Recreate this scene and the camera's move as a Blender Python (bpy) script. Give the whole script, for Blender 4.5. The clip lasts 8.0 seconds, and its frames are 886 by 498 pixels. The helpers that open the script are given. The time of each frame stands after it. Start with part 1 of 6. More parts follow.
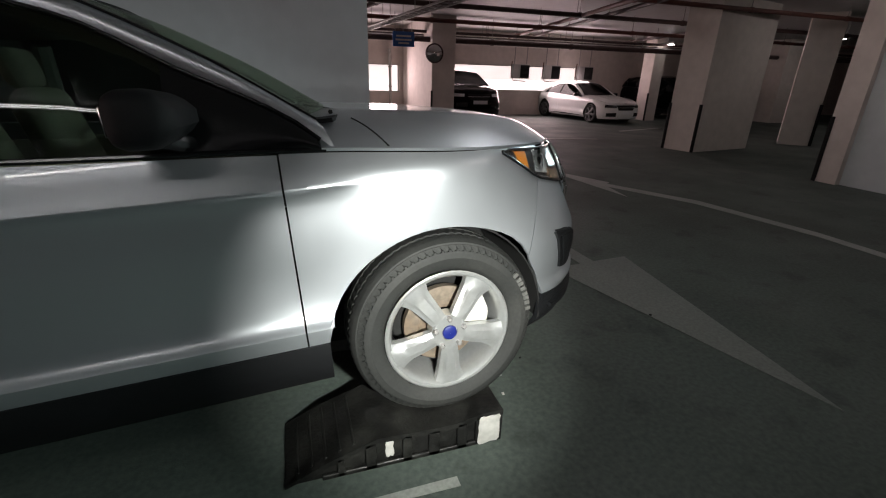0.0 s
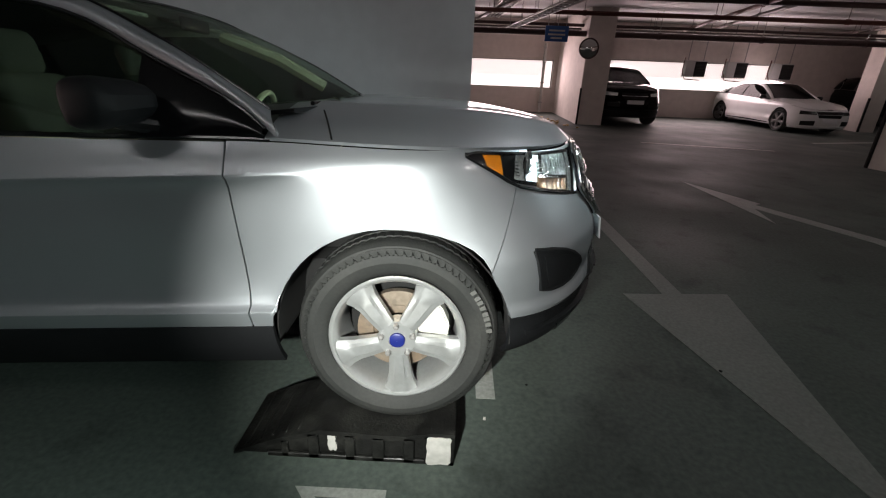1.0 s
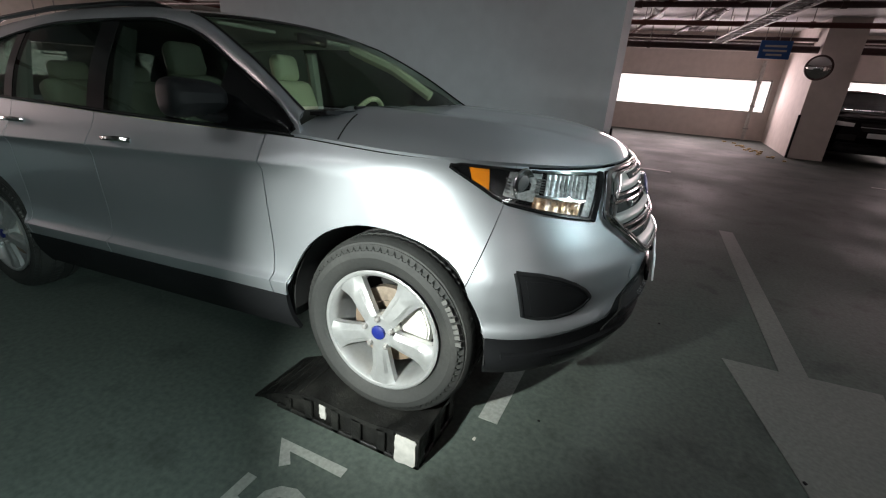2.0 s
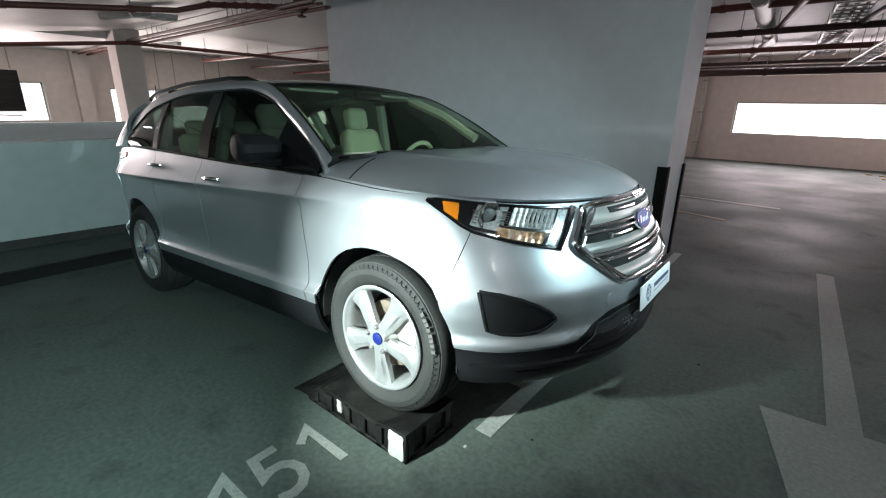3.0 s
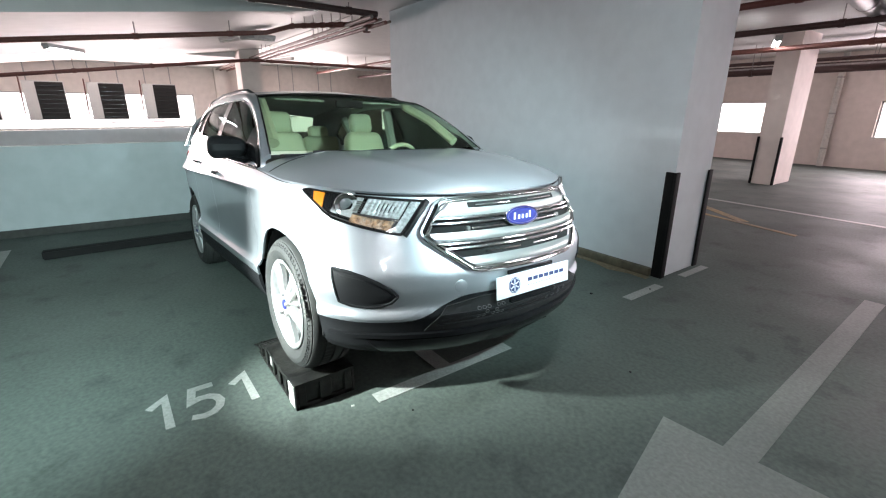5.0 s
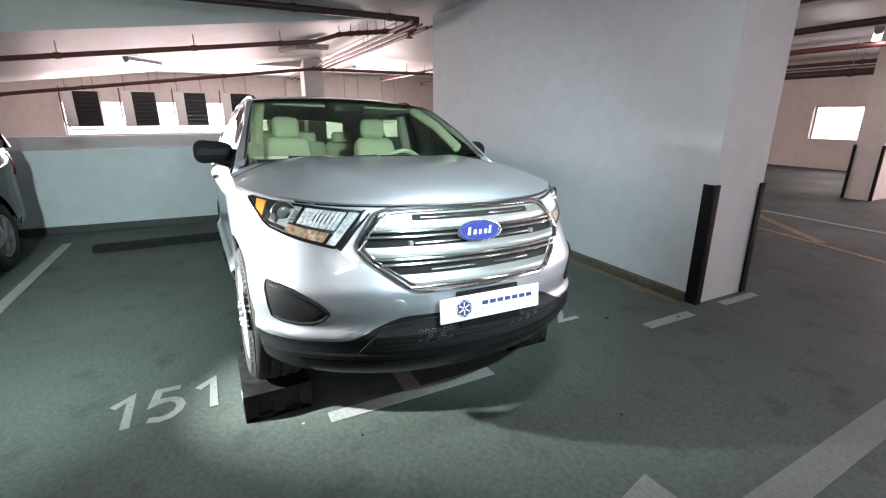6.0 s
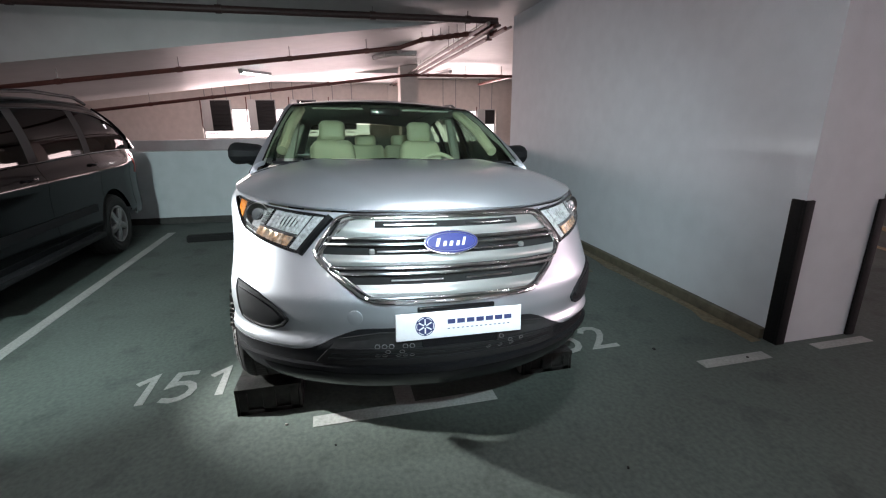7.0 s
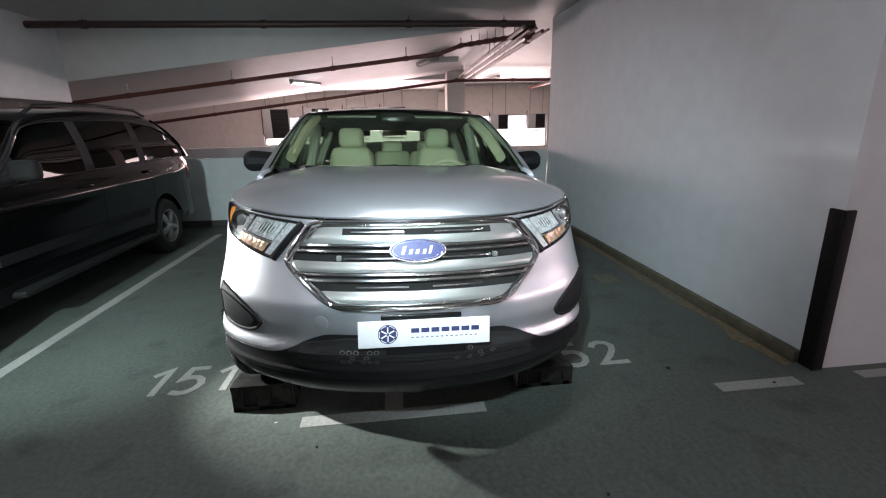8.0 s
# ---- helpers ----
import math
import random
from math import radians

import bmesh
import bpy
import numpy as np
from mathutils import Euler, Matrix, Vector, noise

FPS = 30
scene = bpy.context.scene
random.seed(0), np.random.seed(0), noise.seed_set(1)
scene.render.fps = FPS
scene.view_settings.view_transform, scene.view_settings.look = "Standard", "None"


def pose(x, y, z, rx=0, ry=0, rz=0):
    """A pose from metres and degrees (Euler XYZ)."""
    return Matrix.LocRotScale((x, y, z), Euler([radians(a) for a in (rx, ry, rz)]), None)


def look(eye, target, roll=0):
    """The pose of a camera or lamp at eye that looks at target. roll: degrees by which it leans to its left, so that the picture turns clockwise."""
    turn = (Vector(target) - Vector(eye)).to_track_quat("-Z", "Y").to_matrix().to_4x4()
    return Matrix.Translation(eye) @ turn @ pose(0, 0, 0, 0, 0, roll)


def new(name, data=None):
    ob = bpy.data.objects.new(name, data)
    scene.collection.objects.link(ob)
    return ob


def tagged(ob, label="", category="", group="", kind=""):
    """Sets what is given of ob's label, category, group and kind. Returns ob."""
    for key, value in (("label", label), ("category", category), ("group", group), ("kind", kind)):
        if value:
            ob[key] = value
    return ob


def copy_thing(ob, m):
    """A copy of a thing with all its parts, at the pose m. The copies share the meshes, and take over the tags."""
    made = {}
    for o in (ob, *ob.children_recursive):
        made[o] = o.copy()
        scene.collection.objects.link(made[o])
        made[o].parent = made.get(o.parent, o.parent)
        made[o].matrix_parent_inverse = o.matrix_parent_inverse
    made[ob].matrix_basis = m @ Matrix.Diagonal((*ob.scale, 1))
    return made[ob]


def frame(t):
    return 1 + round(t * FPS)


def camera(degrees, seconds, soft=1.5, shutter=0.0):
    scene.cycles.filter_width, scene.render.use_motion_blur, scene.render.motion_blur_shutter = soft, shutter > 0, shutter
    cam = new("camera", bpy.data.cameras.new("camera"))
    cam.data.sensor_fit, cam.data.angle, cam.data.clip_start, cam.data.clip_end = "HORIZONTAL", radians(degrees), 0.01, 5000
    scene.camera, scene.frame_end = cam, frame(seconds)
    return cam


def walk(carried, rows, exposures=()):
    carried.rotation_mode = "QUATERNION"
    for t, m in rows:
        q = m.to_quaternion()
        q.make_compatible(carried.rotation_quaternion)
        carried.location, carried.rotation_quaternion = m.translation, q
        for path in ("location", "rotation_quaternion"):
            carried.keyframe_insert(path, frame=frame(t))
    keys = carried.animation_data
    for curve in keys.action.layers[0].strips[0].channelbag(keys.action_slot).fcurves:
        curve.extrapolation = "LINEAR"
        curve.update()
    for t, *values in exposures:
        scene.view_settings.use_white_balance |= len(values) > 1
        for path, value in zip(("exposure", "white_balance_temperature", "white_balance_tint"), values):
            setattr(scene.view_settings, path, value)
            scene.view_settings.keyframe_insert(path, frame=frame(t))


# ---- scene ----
cam = camera(89.3, 8.0, soft=1.15)
PATH = [
    (0, (-0.465, -0.444, 1.506), (0.131, 1.323, 0.784), 1.6),
    (0.5, (-0.078, -0.504, 1.506), (0.271, 1.313, 0.745), 1.5),
    (1, (0.255, -0.423, 1.518), (0.212, 1.428, 0.762), 2.2),
    (1.5, (0.611, -0.341, 1.54), (0.24, 1.481, 0.803), 2.1),
    (1.7, (0.733, -0.287, 1.533), (0.183, 1.481, 0.775), 3.0),
    (2.8, (1.378, -0.308, 1.601), (0.248, 1.219, 0.976), 1.8),
    (3, (1.487, -0.268, 1.613), (0.287, 1.209, 1.001), 1.0),
    (3.5, (1.775, -0.151, 1.623), (0.416, 1.196, 1.041), 1.3),
    (4, (2.069, -0.093, 1.618), (0.645, 1.189, 1.046), 0.7),
    (4.2, (2.187, -0.075, 1.636), (0.734, 1.169, 1.052), 1.0),
    (5.3, (2.565, 0.526, 1.632), (0.972, 1.588, 1.053), 0.2),
    (5.5, (2.595, 0.621, 1.631), (0.959, 1.626, 1.071), 0.5),
    (6, (2.626, 0.958, 1.62), (0.92, 1.829, 1.044), -0.0),
    (6.5, (2.706, 1.298, 1.619), (0.892, 1.913, 1.041), -0.9),
    (7, (2.675, 1.575, 1.602), (0.807, 2.021, 1.045), -0.5),
    (7.5, (2.677, 1.78, 1.602), (0.772, 2.045, 1.052), -1.5),
    (8, (2.716, 1.952, 1.607), (0.8, 2.155, 1.073), -1.4),
]
walk(cam, [(t, look(eye, target, roll)) for t, eye, target, roll in PATH], exposures=[(0.0, -1.2, 6500, 11), (1.0, -1.28, 6450, 10), (1.7, -1.13, 6400, 9), (2.8, -0.5, 5850, -1), (4.2, 0.27, 5770, -4), (5.3, 0.72, 6000, 7), (6.0, 0.66, 6100, 10), (6.5, 0.35, 6150, 13), (8.0, 0.05, 6250, 15)])

# ---- world, daylight and lamps ----
world = bpy.data.worlds.new("sky")
world.use_nodes = True
scene.world = world
sky = world.node_tree.nodes.new("ShaderNodeTexSky")
sky.sky_type, sky.sun_disc, sky.sun_elevation, sky.sun_rotation = "NISHITA", False, radians(50), radians(200)
world.node_tree.links.new(sky.outputs["Color"], world.node_tree.nodes["Background"].inputs["Color"])
world.node_tree.nodes["Background"].inputs["Strength"].default_value = 0.1


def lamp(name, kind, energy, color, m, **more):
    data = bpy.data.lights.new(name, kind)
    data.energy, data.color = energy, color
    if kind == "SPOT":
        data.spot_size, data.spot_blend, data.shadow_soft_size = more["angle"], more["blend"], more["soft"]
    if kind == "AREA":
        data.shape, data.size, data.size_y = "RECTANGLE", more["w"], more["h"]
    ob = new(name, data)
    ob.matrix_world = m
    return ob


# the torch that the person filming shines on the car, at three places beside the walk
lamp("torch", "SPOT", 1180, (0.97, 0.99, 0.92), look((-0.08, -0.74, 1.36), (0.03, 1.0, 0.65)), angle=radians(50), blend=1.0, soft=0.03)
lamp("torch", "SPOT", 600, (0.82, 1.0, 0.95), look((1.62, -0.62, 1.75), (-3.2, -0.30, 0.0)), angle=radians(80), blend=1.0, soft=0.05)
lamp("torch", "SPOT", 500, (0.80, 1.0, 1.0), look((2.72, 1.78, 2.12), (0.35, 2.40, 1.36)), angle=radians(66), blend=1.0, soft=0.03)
# extra light added to the glow of the tube fitting over the front of the bay
lamp("extra_tube_light", "AREA", 21, (0.90, 0.98, 1.0), pose(1.45, 2.1, 3.075, 0, 0, 90), w=1.15, h=0.10)
# daylight that enters through the openings
lamp("window_daylight", "AREA", 320, (1.0, 0.75, 0.76), look((1.2, 17.2, 1.5), (1.2, 5, 1.2)), w=4.5, h=1.0)
lamp("window_daylight", "AREA", 480, (1.0, 0.75, 0.76), look((8.4, 17.2, 1.5), (8.4, 5, 1.2)), w=7.0, h=1.0)
lamp("window_daylight", "AREA", 540, (1.0, 0.74, 0.70), look((-16.25, 0.0, 1.6), (-5, 0, 1.6)), w=6.4, h=1.2)
lamp("window_daylight", "AREA", 330, (1.0, 0.76, 0.70), look((-16.25, 6.8, 1.4), (-5, 6.4, 1.6)), w=3.8, h=1.2)

# ---- materials ----
def material(name, color, rough=0.6, metal=0.0, coat=0.0, grain=0.0, grain_scale=40.0, stain=0.0, stain_scale=1.2, stain_color=None, bump=0.0, bump_scale=80.0, spec=0.5, rough_var=0.0, blot=0.0, blot_scale=4.0, blot_color=(0.1, 0.1, 0.1)):
    """A surface with fine grain, broad stains and a fine relief, at real-world size."""
    mat = bpy.data.materials.new(name)
    mat.use_nodes = True
    nt = mat.node_tree
    bsdf = nt.nodes["Principled BSDF"]
    bsdf.inputs["Base Color"].default_value = (*color, 1)
    bsdf.inputs["Roughness"].default_value = rough
    bsdf.inputs["Metallic"].default_value = metal
    bsdf.inputs["Coat Weight"].default_value = coat
    bsdf.inputs["Coat Roughness"].default_value = 0.04
    bsdf.inputs["Specular IOR Level"].default_value = spec
    coords = nt.nodes.new("ShaderNodeTexCoord")
    source = None
    if grain or stain or blot:
        base = nt.nodes.new("ShaderNodeRGB")
        base.outputs[0].default_value = (*color, 1)
        source = base.outputs[0]

    def noisy(scale, detail=4.0):
        n = nt.nodes.new("ShaderNodeTexNoise")
        n.inputs["Scale"].default_value, n.inputs["Detail"].default_value = scale, detail
        nt.links.new(coords.outputs["Object"], n.inputs["Vector"])
        return n.outputs["Fac"]

    def spread(fac, low, high, a, b):
        r = nt.nodes.new("ShaderNodeMapRange")
        r.inputs[1].default_value, r.inputs[2].default_value, r.inputs[3].default_value, r.inputs[4].default_value = low, high, a, b
        nt.links.new(fac, r.inputs[0])
        return r.outputs[0]

    if stain:
        mix = nt.nodes.new("ShaderNodeMixRGB")
        mix.inputs[2].default_value = (*(stain_color or tuple(c * 0.45 for c in color)), 1)
        nt.links.new(source, mix.inputs[1])
        nt.links.new(spread(noisy(stain_scale, 6), 0.45, 0.75, 0, stain), mix.inputs[0])
        source = mix.outputs[0]
    if blot:
        mix = nt.nodes.new("ShaderNodeMixRGB")
        mix.inputs[2].default_value = (*blot_color, 1)
        nt.links.new(source, mix.inputs[1])
        nt.links.new(spread(noisy(blot_scale, 8), 0.56, 0.68, 0, blot), mix.inputs[0])
        source = mix.outputs[0]
    if grain:
        mix = nt.nodes.new("ShaderNodeMixRGB")
        mix.blend_type = "MULTIPLY"
        mix.inputs[0].default_value = 1
        nt.links.new(source, mix.inputs[1])
        gray = spread(noisy(grain_scale, 5), 0.3, 0.7, 1 - grain, 1 + grain * 0.5)
        nt.links.new(gray, mix.inputs[2])
        source = mix.outputs[0]
    if source:
        nt.links.new(source, bsdf.inputs["Base Color"])
    if rough_var:
        nt.links.new(spread(noisy(stain_scale * 2.2, 5), 0.35, 0.7, rough - rough_var, rough + rough_var), bsdf.inputs["Roughness"])
    if bump:
        b = nt.nodes.new("ShaderNodeBump")
        b.inputs["Strength"].default_value, b.inputs["Distance"].default_value = bump, 0.004
        nt.links.new(noisy(bump_scale, 4), b.inputs["Height"])
        nt.links.new(b.outputs["Normal"], bsdf.inputs["Normal"])
    return mat


def glass(name, tint, gloss=0.28):
    """A thin pane: tinted, with the gloss of its angle."""
    mat = bpy.data.materials.new(name)
    mat.use_nodes = True
    nt = mat.node_tree
    nt.nodes.remove(nt.nodes["Principled BSDF"])
    clear, shine, mix, edge, power, scaled = (nt.nodes.new("ShaderNode" + k) for k in ("BsdfTransparent", "BsdfGlossy", "MixShader", "LayerWeight", "Math", "Math"))
    clear.inputs["Color"].default_value = (*tint, 1)
    shine.inputs["Roughness"].default_value = 0.02
    power.operation, scaled.operation = "POWER", "MULTIPLY_ADD"
    power.inputs[1].default_value, scaled.inputs[1].default_value, scaled.inputs[2].default_value = 4.0, gloss, 0.03
    nt.links.new(edge.outputs["Facing"], power.inputs[0])
    nt.links.new(power.outputs[0], scaled.inputs[0])
    nt.links.new(scaled.outputs[0], mix.inputs[0])
    nt.links.new(clear.outputs[0], mix.inputs[1])
    nt.links.new(shine.outputs[0], mix.inputs[2])
    nt.links.new(mix.outputs[0], nt.nodes["Material Output"].inputs["Surface"])
    return mat


def glow(name, color, strength):
    mat = bpy.data.materials.new(name)
    mat.use_nodes = True
    bsdf = mat.node_tree.nodes["Principled BSDF"]
    bsdf.inputs["Base Color"].default_value = (*color, 1)
    bsdf.inputs["Emission Color"].default_value = (*color, 1)
    bsdf.inputs["Emission Strength"].default_value = strength
    return mat


M_FLOOR = material("floor_paint", (0.088, 0.108, 0.096), 0.68, spec=0.3, blot=0.7, blot_scale=3.4, blot_color=(0.054, 0.064, 0.058), grain=0.26, grain_scale=38, stain=0.6, stain_scale=0.45, stain_color=(0.062, 0.072, 0.062), bump=0.25, bump_scale=120, rough_var=0.12)
M_LINE = material("line_paint", (0.32, 0.33, 0.31), 0.6, grain=0.2, grain_scale=60, stain=0.6, stain_scale=3.0, stain_color=(0.22, 0.23, 0.21), bump=0.2)
M_ARROW = material("worn_lane_paint", (0.185, 0.195, 0.18), 0.6, grain=0.2, grain_scale=50, stain=0.7, stain_scale=1.6, stain_color=(0.14, 0.15, 0.14), bump=0.2)
M_WALL = material("wall_paint", (0.66, 0.695, 0.715), 0.7, grain=0.05, grain_scale=6, stain=0.35, stain_scale=0.5, stain_color=(0.57, 0.605, 0.62), bump=0.25, bump_scale=90)
M_PLASTER = material("plaster_wall", (0.64, 0.575, 0.535), 0.8, grain=0.08, grain_scale=5, stain=0.3, stain_scale=0.6, stain_color=(0.53, 0.465, 0.42), bump=0.3, bump_scale=60)
M_CEIL = material("ceiling_paint", (0.55, 0.54, 0.53), 0.55, grain=0.06, grain_scale=4, stain=0.3, stain_scale=0.6, stain_color=(0.44, 0.43, 0.42), bump=0.3, bump_scale=25)
M_LOWWALL = material("low_wall_paint", (0.45, 0.49, 0.50), 0.7, grain=0.06, grain_scale=6, stain=0.4, stain_scale=0.6, stain_color=(0.38, 0.42, 0.43), bump=0.25, bump_scale=90)
M_KERB = material("kerb_paint", (0.12, 0.105, 0.07), 0.6, grain=0.3, grain_scale=15, stain=0.7, stain_scale=2.0, stain_color=(0.06, 0.055, 0.045), bump=0.4)
M_KERBDARK = material("dark_kerb_paint", (0.035, 0.036, 0.032), 0.6, grain=0.3, grain_scale=15, stain=0.6, stain_scale=2.0, bump=0.4)
M_DUST = material("sandy_dust", (0.19, 0.15, 0.09), 0.9, grain=0.4, grain_scale=25, stain=0.7, stain_scale=2.5, stain_color=(0.13, 0.13, 0.11), bump=0.3)
M_RUBBER = material("black_rubber", (0.007, 0.007, 0.007), 0.75, spec=0.2, grain=0.3, grain_scale=60, stain=0.4, stain_scale=6, stain_color=(0.014, 0.014, 0.013), bump=0.4, bump_scale=150)
M_RAMP = material("ramp_rubber", (0.009, 0.009, 0.0085), 0.5, rough_var=0.2, spec=0.3, grain=0.4, grain_scale=35, stain=0.7, stain_scale=7, stain_color=(0.036, 0.036, 0.032), bump=0.6, bump_scale=70)
M_TYRE = material("tyre_rubber", (0.014, 0.015, 0.014), 0.75, grain=0.25, grain_scale=80, stain=0.6, stain_scale=5, stain_color=(0.034, 0.034, 0.031), bump=0.15, bump_scale=200)
M_PRINT = material("raised_tyre_print", (0.085, 0.085, 0.08), 0.7, grain=0.2, grain_scale=80)
M_WHITE = material("white_paint", (0.52, 0.51, 0.48), 0.55, grain=0.15, grain_scale=30, stain=0.5, stain_scale=14, stain_color=(0.3, 0.3, 0.28), bump=0.3)
M_SILVER = material("silver_car_paint", (0.575, 0.605, 0.64), 0.39, 0.82, coat=0.8, grain=0.03, grain_scale=900, stain=0.08, stain_scale=2, stain_color=(0.40, 0.41, 0.43), rough_var=0.03)
M_BLACKPAINT = material("black_car_paint", (0.003, 0.003, 0.0035), 0.12, 0.0, coat=0.0, stain=0.2, stain_scale=2, stain_color=(0.005, 0.0045, 0.0045), spec=0.13)
M_WHITEPAINT = material("white_car_paint", (0.72, 0.72, 0.72), 0.3, 0.0, coat=0.9, stain=0.1, stain_scale=2)
M_CLAD = material("textured_dark_plastic", (0.008, 0.0085, 0.0095), 0.6, spec=0.2, grain=0.2, grain_scale=200, stain=0.4, stain_scale=4, stain_color=(0.015, 0.016, 0.018), bump=0.3, bump_scale=500)
M_GLOSSBLACK = material("gloss_black_plastic", (0.008, 0.008, 0.009), 0.18, stain=0.2, stain_scale=5)
M_DARK = material("dark_cavity", (0.006, 0.006, 0.006), 0.9, grain=0.3)
M_CHROME = material("chrome", (0.80, 0.82, 0.82), 0.13, 1.0, grain=0.03, grain_scale=30)
M_SATIN = material("satin_silver_plastic", (0.42, 0.435, 0.42), 0.36, 0.80, grain=0.04, grain_scale=200)
M_ALLOY = material("silver_alloy", (0.46, 0.47, 0.47), 0.34, 0.68, grain=0.06, grain_scale=60, stain=0.35, stain_scale=9, stain_color=(0.40, 0.39, 0.36))
M_DULLALLOY = material("dull_dark_alloy", (0.13, 0.13, 0.13), 0.5, 0.5, grain=0.1, grain_scale=60, stain=0.4, stain_scale=9)
M_GREYALLOY = material("grey_alloy", (0.30, 0.30, 0.30), 0.42, 0.6, grain=0.1, grain_scale=60, stain=0.4, stain_scale=9, stain_color=(0.20, 0.20, 0.19))
M_STEEL = material("dull_brake_steel", (0.34, 0.28, 0.22), 0.45, 0.7, grain=0.3, grain_scale=40, stain=0.6, stain_scale=10, stain_color=(0.22, 0.13, 0.07))
M_CALIPER = material("pale_caliper", (0.66, 0.65, 0.60), 0.55, 0.2, grain=0.2, grain_scale=50, stain=0.4, stain_scale=12)
M_BLUE = material("blue_enamel", (0.008, 0.015, 0.13), 0.4, coat=0.05, stain=0.2, stain_scale=20)
M_AMBER = material("amber_plastic", (0.85, 0.27, 0.01), 0.25, coat=0.7, grain=0.25, grain_scale=120)
M_REFLECTOR = material("lamp_reflector", (0.82, 0.84, 0.85), 0.22, 0.3, grain=0.2, grain_scale=90)
M_PLATE = material("white_plate", (0.72, 0.73, 0.75), 0.35, grain=0.03, stain=0.1, stain_scale=5)
M_NAVY = material("navy_print", (0.025, 0.035, 0.11), 0.5, stain=0.2)
M_CREAM = material("cream_leather", (0.60, 0.585, 0.43), 0.5, grain=0.08, grain_scale=120, stain=0.2, stain_scale=4, bump=0.2, bump_scale=250)
M_DASH = material("dark_dashboard", (0.03, 0.032, 0.03), 0.6, grain=0.2, grain_scale=150, bump=0.3)
M_LINER = material("grey_headliner", (0.36, 0.36, 0.31), 0.9, grain=0.15, grain_scale=150, bump=0.3)
M_PIPE = material("red_brown_pipe", (0.13, 0.042, 0.033), 0.5, grain=0.2, grain_scale=20, stain=0.5, stain_scale=3, stain_color=(0.05, 0.02, 0.018))
M_PIPEDARK = material("dark_pipe", (0.055, 0.028, 0.026), 0.5, grain=0.2, grain_scale=20, stain=0.5, stain_scale=3)
M_GALV = material("galvanised_steel", (0.36, 0.35, 0.34), 0.45, 0.6, grain=0.15, grain_scale=25, stain=0.4, stain_scale=3)
M_CONDUIT = material("dusty_conduit", (0.20, 0.16, 0.145), 0.55, 0.3, grain=0.15, grain_scale=25, stain=0.4, stain_scale=3)
M_CASING = material("grey_lamp_casing", (0.42, 0.42, 0.41), 0.5, grain=0.08, stain=0.2)
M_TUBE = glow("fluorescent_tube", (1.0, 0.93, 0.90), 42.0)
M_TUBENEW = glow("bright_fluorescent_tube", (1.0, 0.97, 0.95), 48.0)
M_DAY = glow("daylight_haze", (1.0, 0.88, 0.86), 3.2)
M_SIGN = material("blue_sign", (0.02, 0.09, 0.30), 0.4, stain=0.2)
M_RED = material("red_lamp_plastic", (0.28, 0.015, 0.012), 0.25, coat=0.6, grain=0.15, grain_scale=80)
M_MIRROR = material("mirror_face", (0.75, 0.75, 0.75), 0.03, 1.0, stain=0.3, stain_scale=3)
M_CRUMB = material("yellow_grit", (0.46, 0.33, 0.14), 0.9, grain=0.4, grain_scale=30, stain=0.6, stain_scale=4, stain_color=(0.34, 0.30, 0.22), bump=0.5)
M_YELLOW = material("faded_yellow_paint", (0.30, 0.21, 0.08), 0.6, grain=0.4, grain_scale=20, stain=0.8, stain_scale=2, stain_color=(0.14, 0.13, 0.11))
G_CLEAR = glass("clear_glass", (0.72, 0.80, 0.70))
G_TINT = glass("tinted_glass", (0.44, 0.49, 0.46))
G_DARK = glass("dark_glass", (0.10, 0.11, 0.11))
G_BLACK = glass("privacy_glass", (0.035, 0.035, 0.035), 0.14)
G_LENS = glass("lamp_lens", (0.92, 0.93, 0.93), 0.4)


# ---- shape helpers ----
def part(name, bm, mat, parent=None, label="", flat=False):
    """Links a bmesh as one mesh object, under a parent if given."""
    me = bpy.data.meshes.new(name)
    bmesh.ops.recalc_face_normals(bm, faces=bm.faces)
    bm.to_mesh(me)
    bm.free()
    if not flat:
        me.polygons.foreach_set("use_smooth", [True] * len(me.polygons))
        me.set_sharp_from_angle(angle=radians(34))
    me.materials.append(mat)
    ob = new(name, me)
    ob.parent = parent
    if label:
        ob["label"] = label
    return ob


def empty(name, m, label, category, group="", kind=""):
    ob = new(name)
    ob.empty_display_size = 0.1
    ob.matrix_world = m
    return tagged(ob, label, category, group, kind)


def box(bm, lo, hi, bevel=0.0, segments=2):
    v = [bm.verts.new((x, y, z)) for x in (lo[0], hi[0]) for y in (lo[1], hi[1]) for z in (lo[2], hi[2])]
    faces = [bm.faces.new([v[i] for i in f]) for f in ((0, 1, 3, 2), (4, 6, 7, 5), (0, 4, 5, 1), (2, 3, 7, 6), (0, 2, 6, 4), (1, 5, 7, 3))]
    if bevel:
        edges = list({e for f in faces for e in f.edges})
        bmesh.ops.bevel(bm, geom=edges, offset=bevel, segments=segments, affect="EDGES", profile=0.5)
    return bm


def boxed(lo, hi, bevel=0.0, segments=2):
    return box(bmesh.new(), lo, hi, bevel, segments)


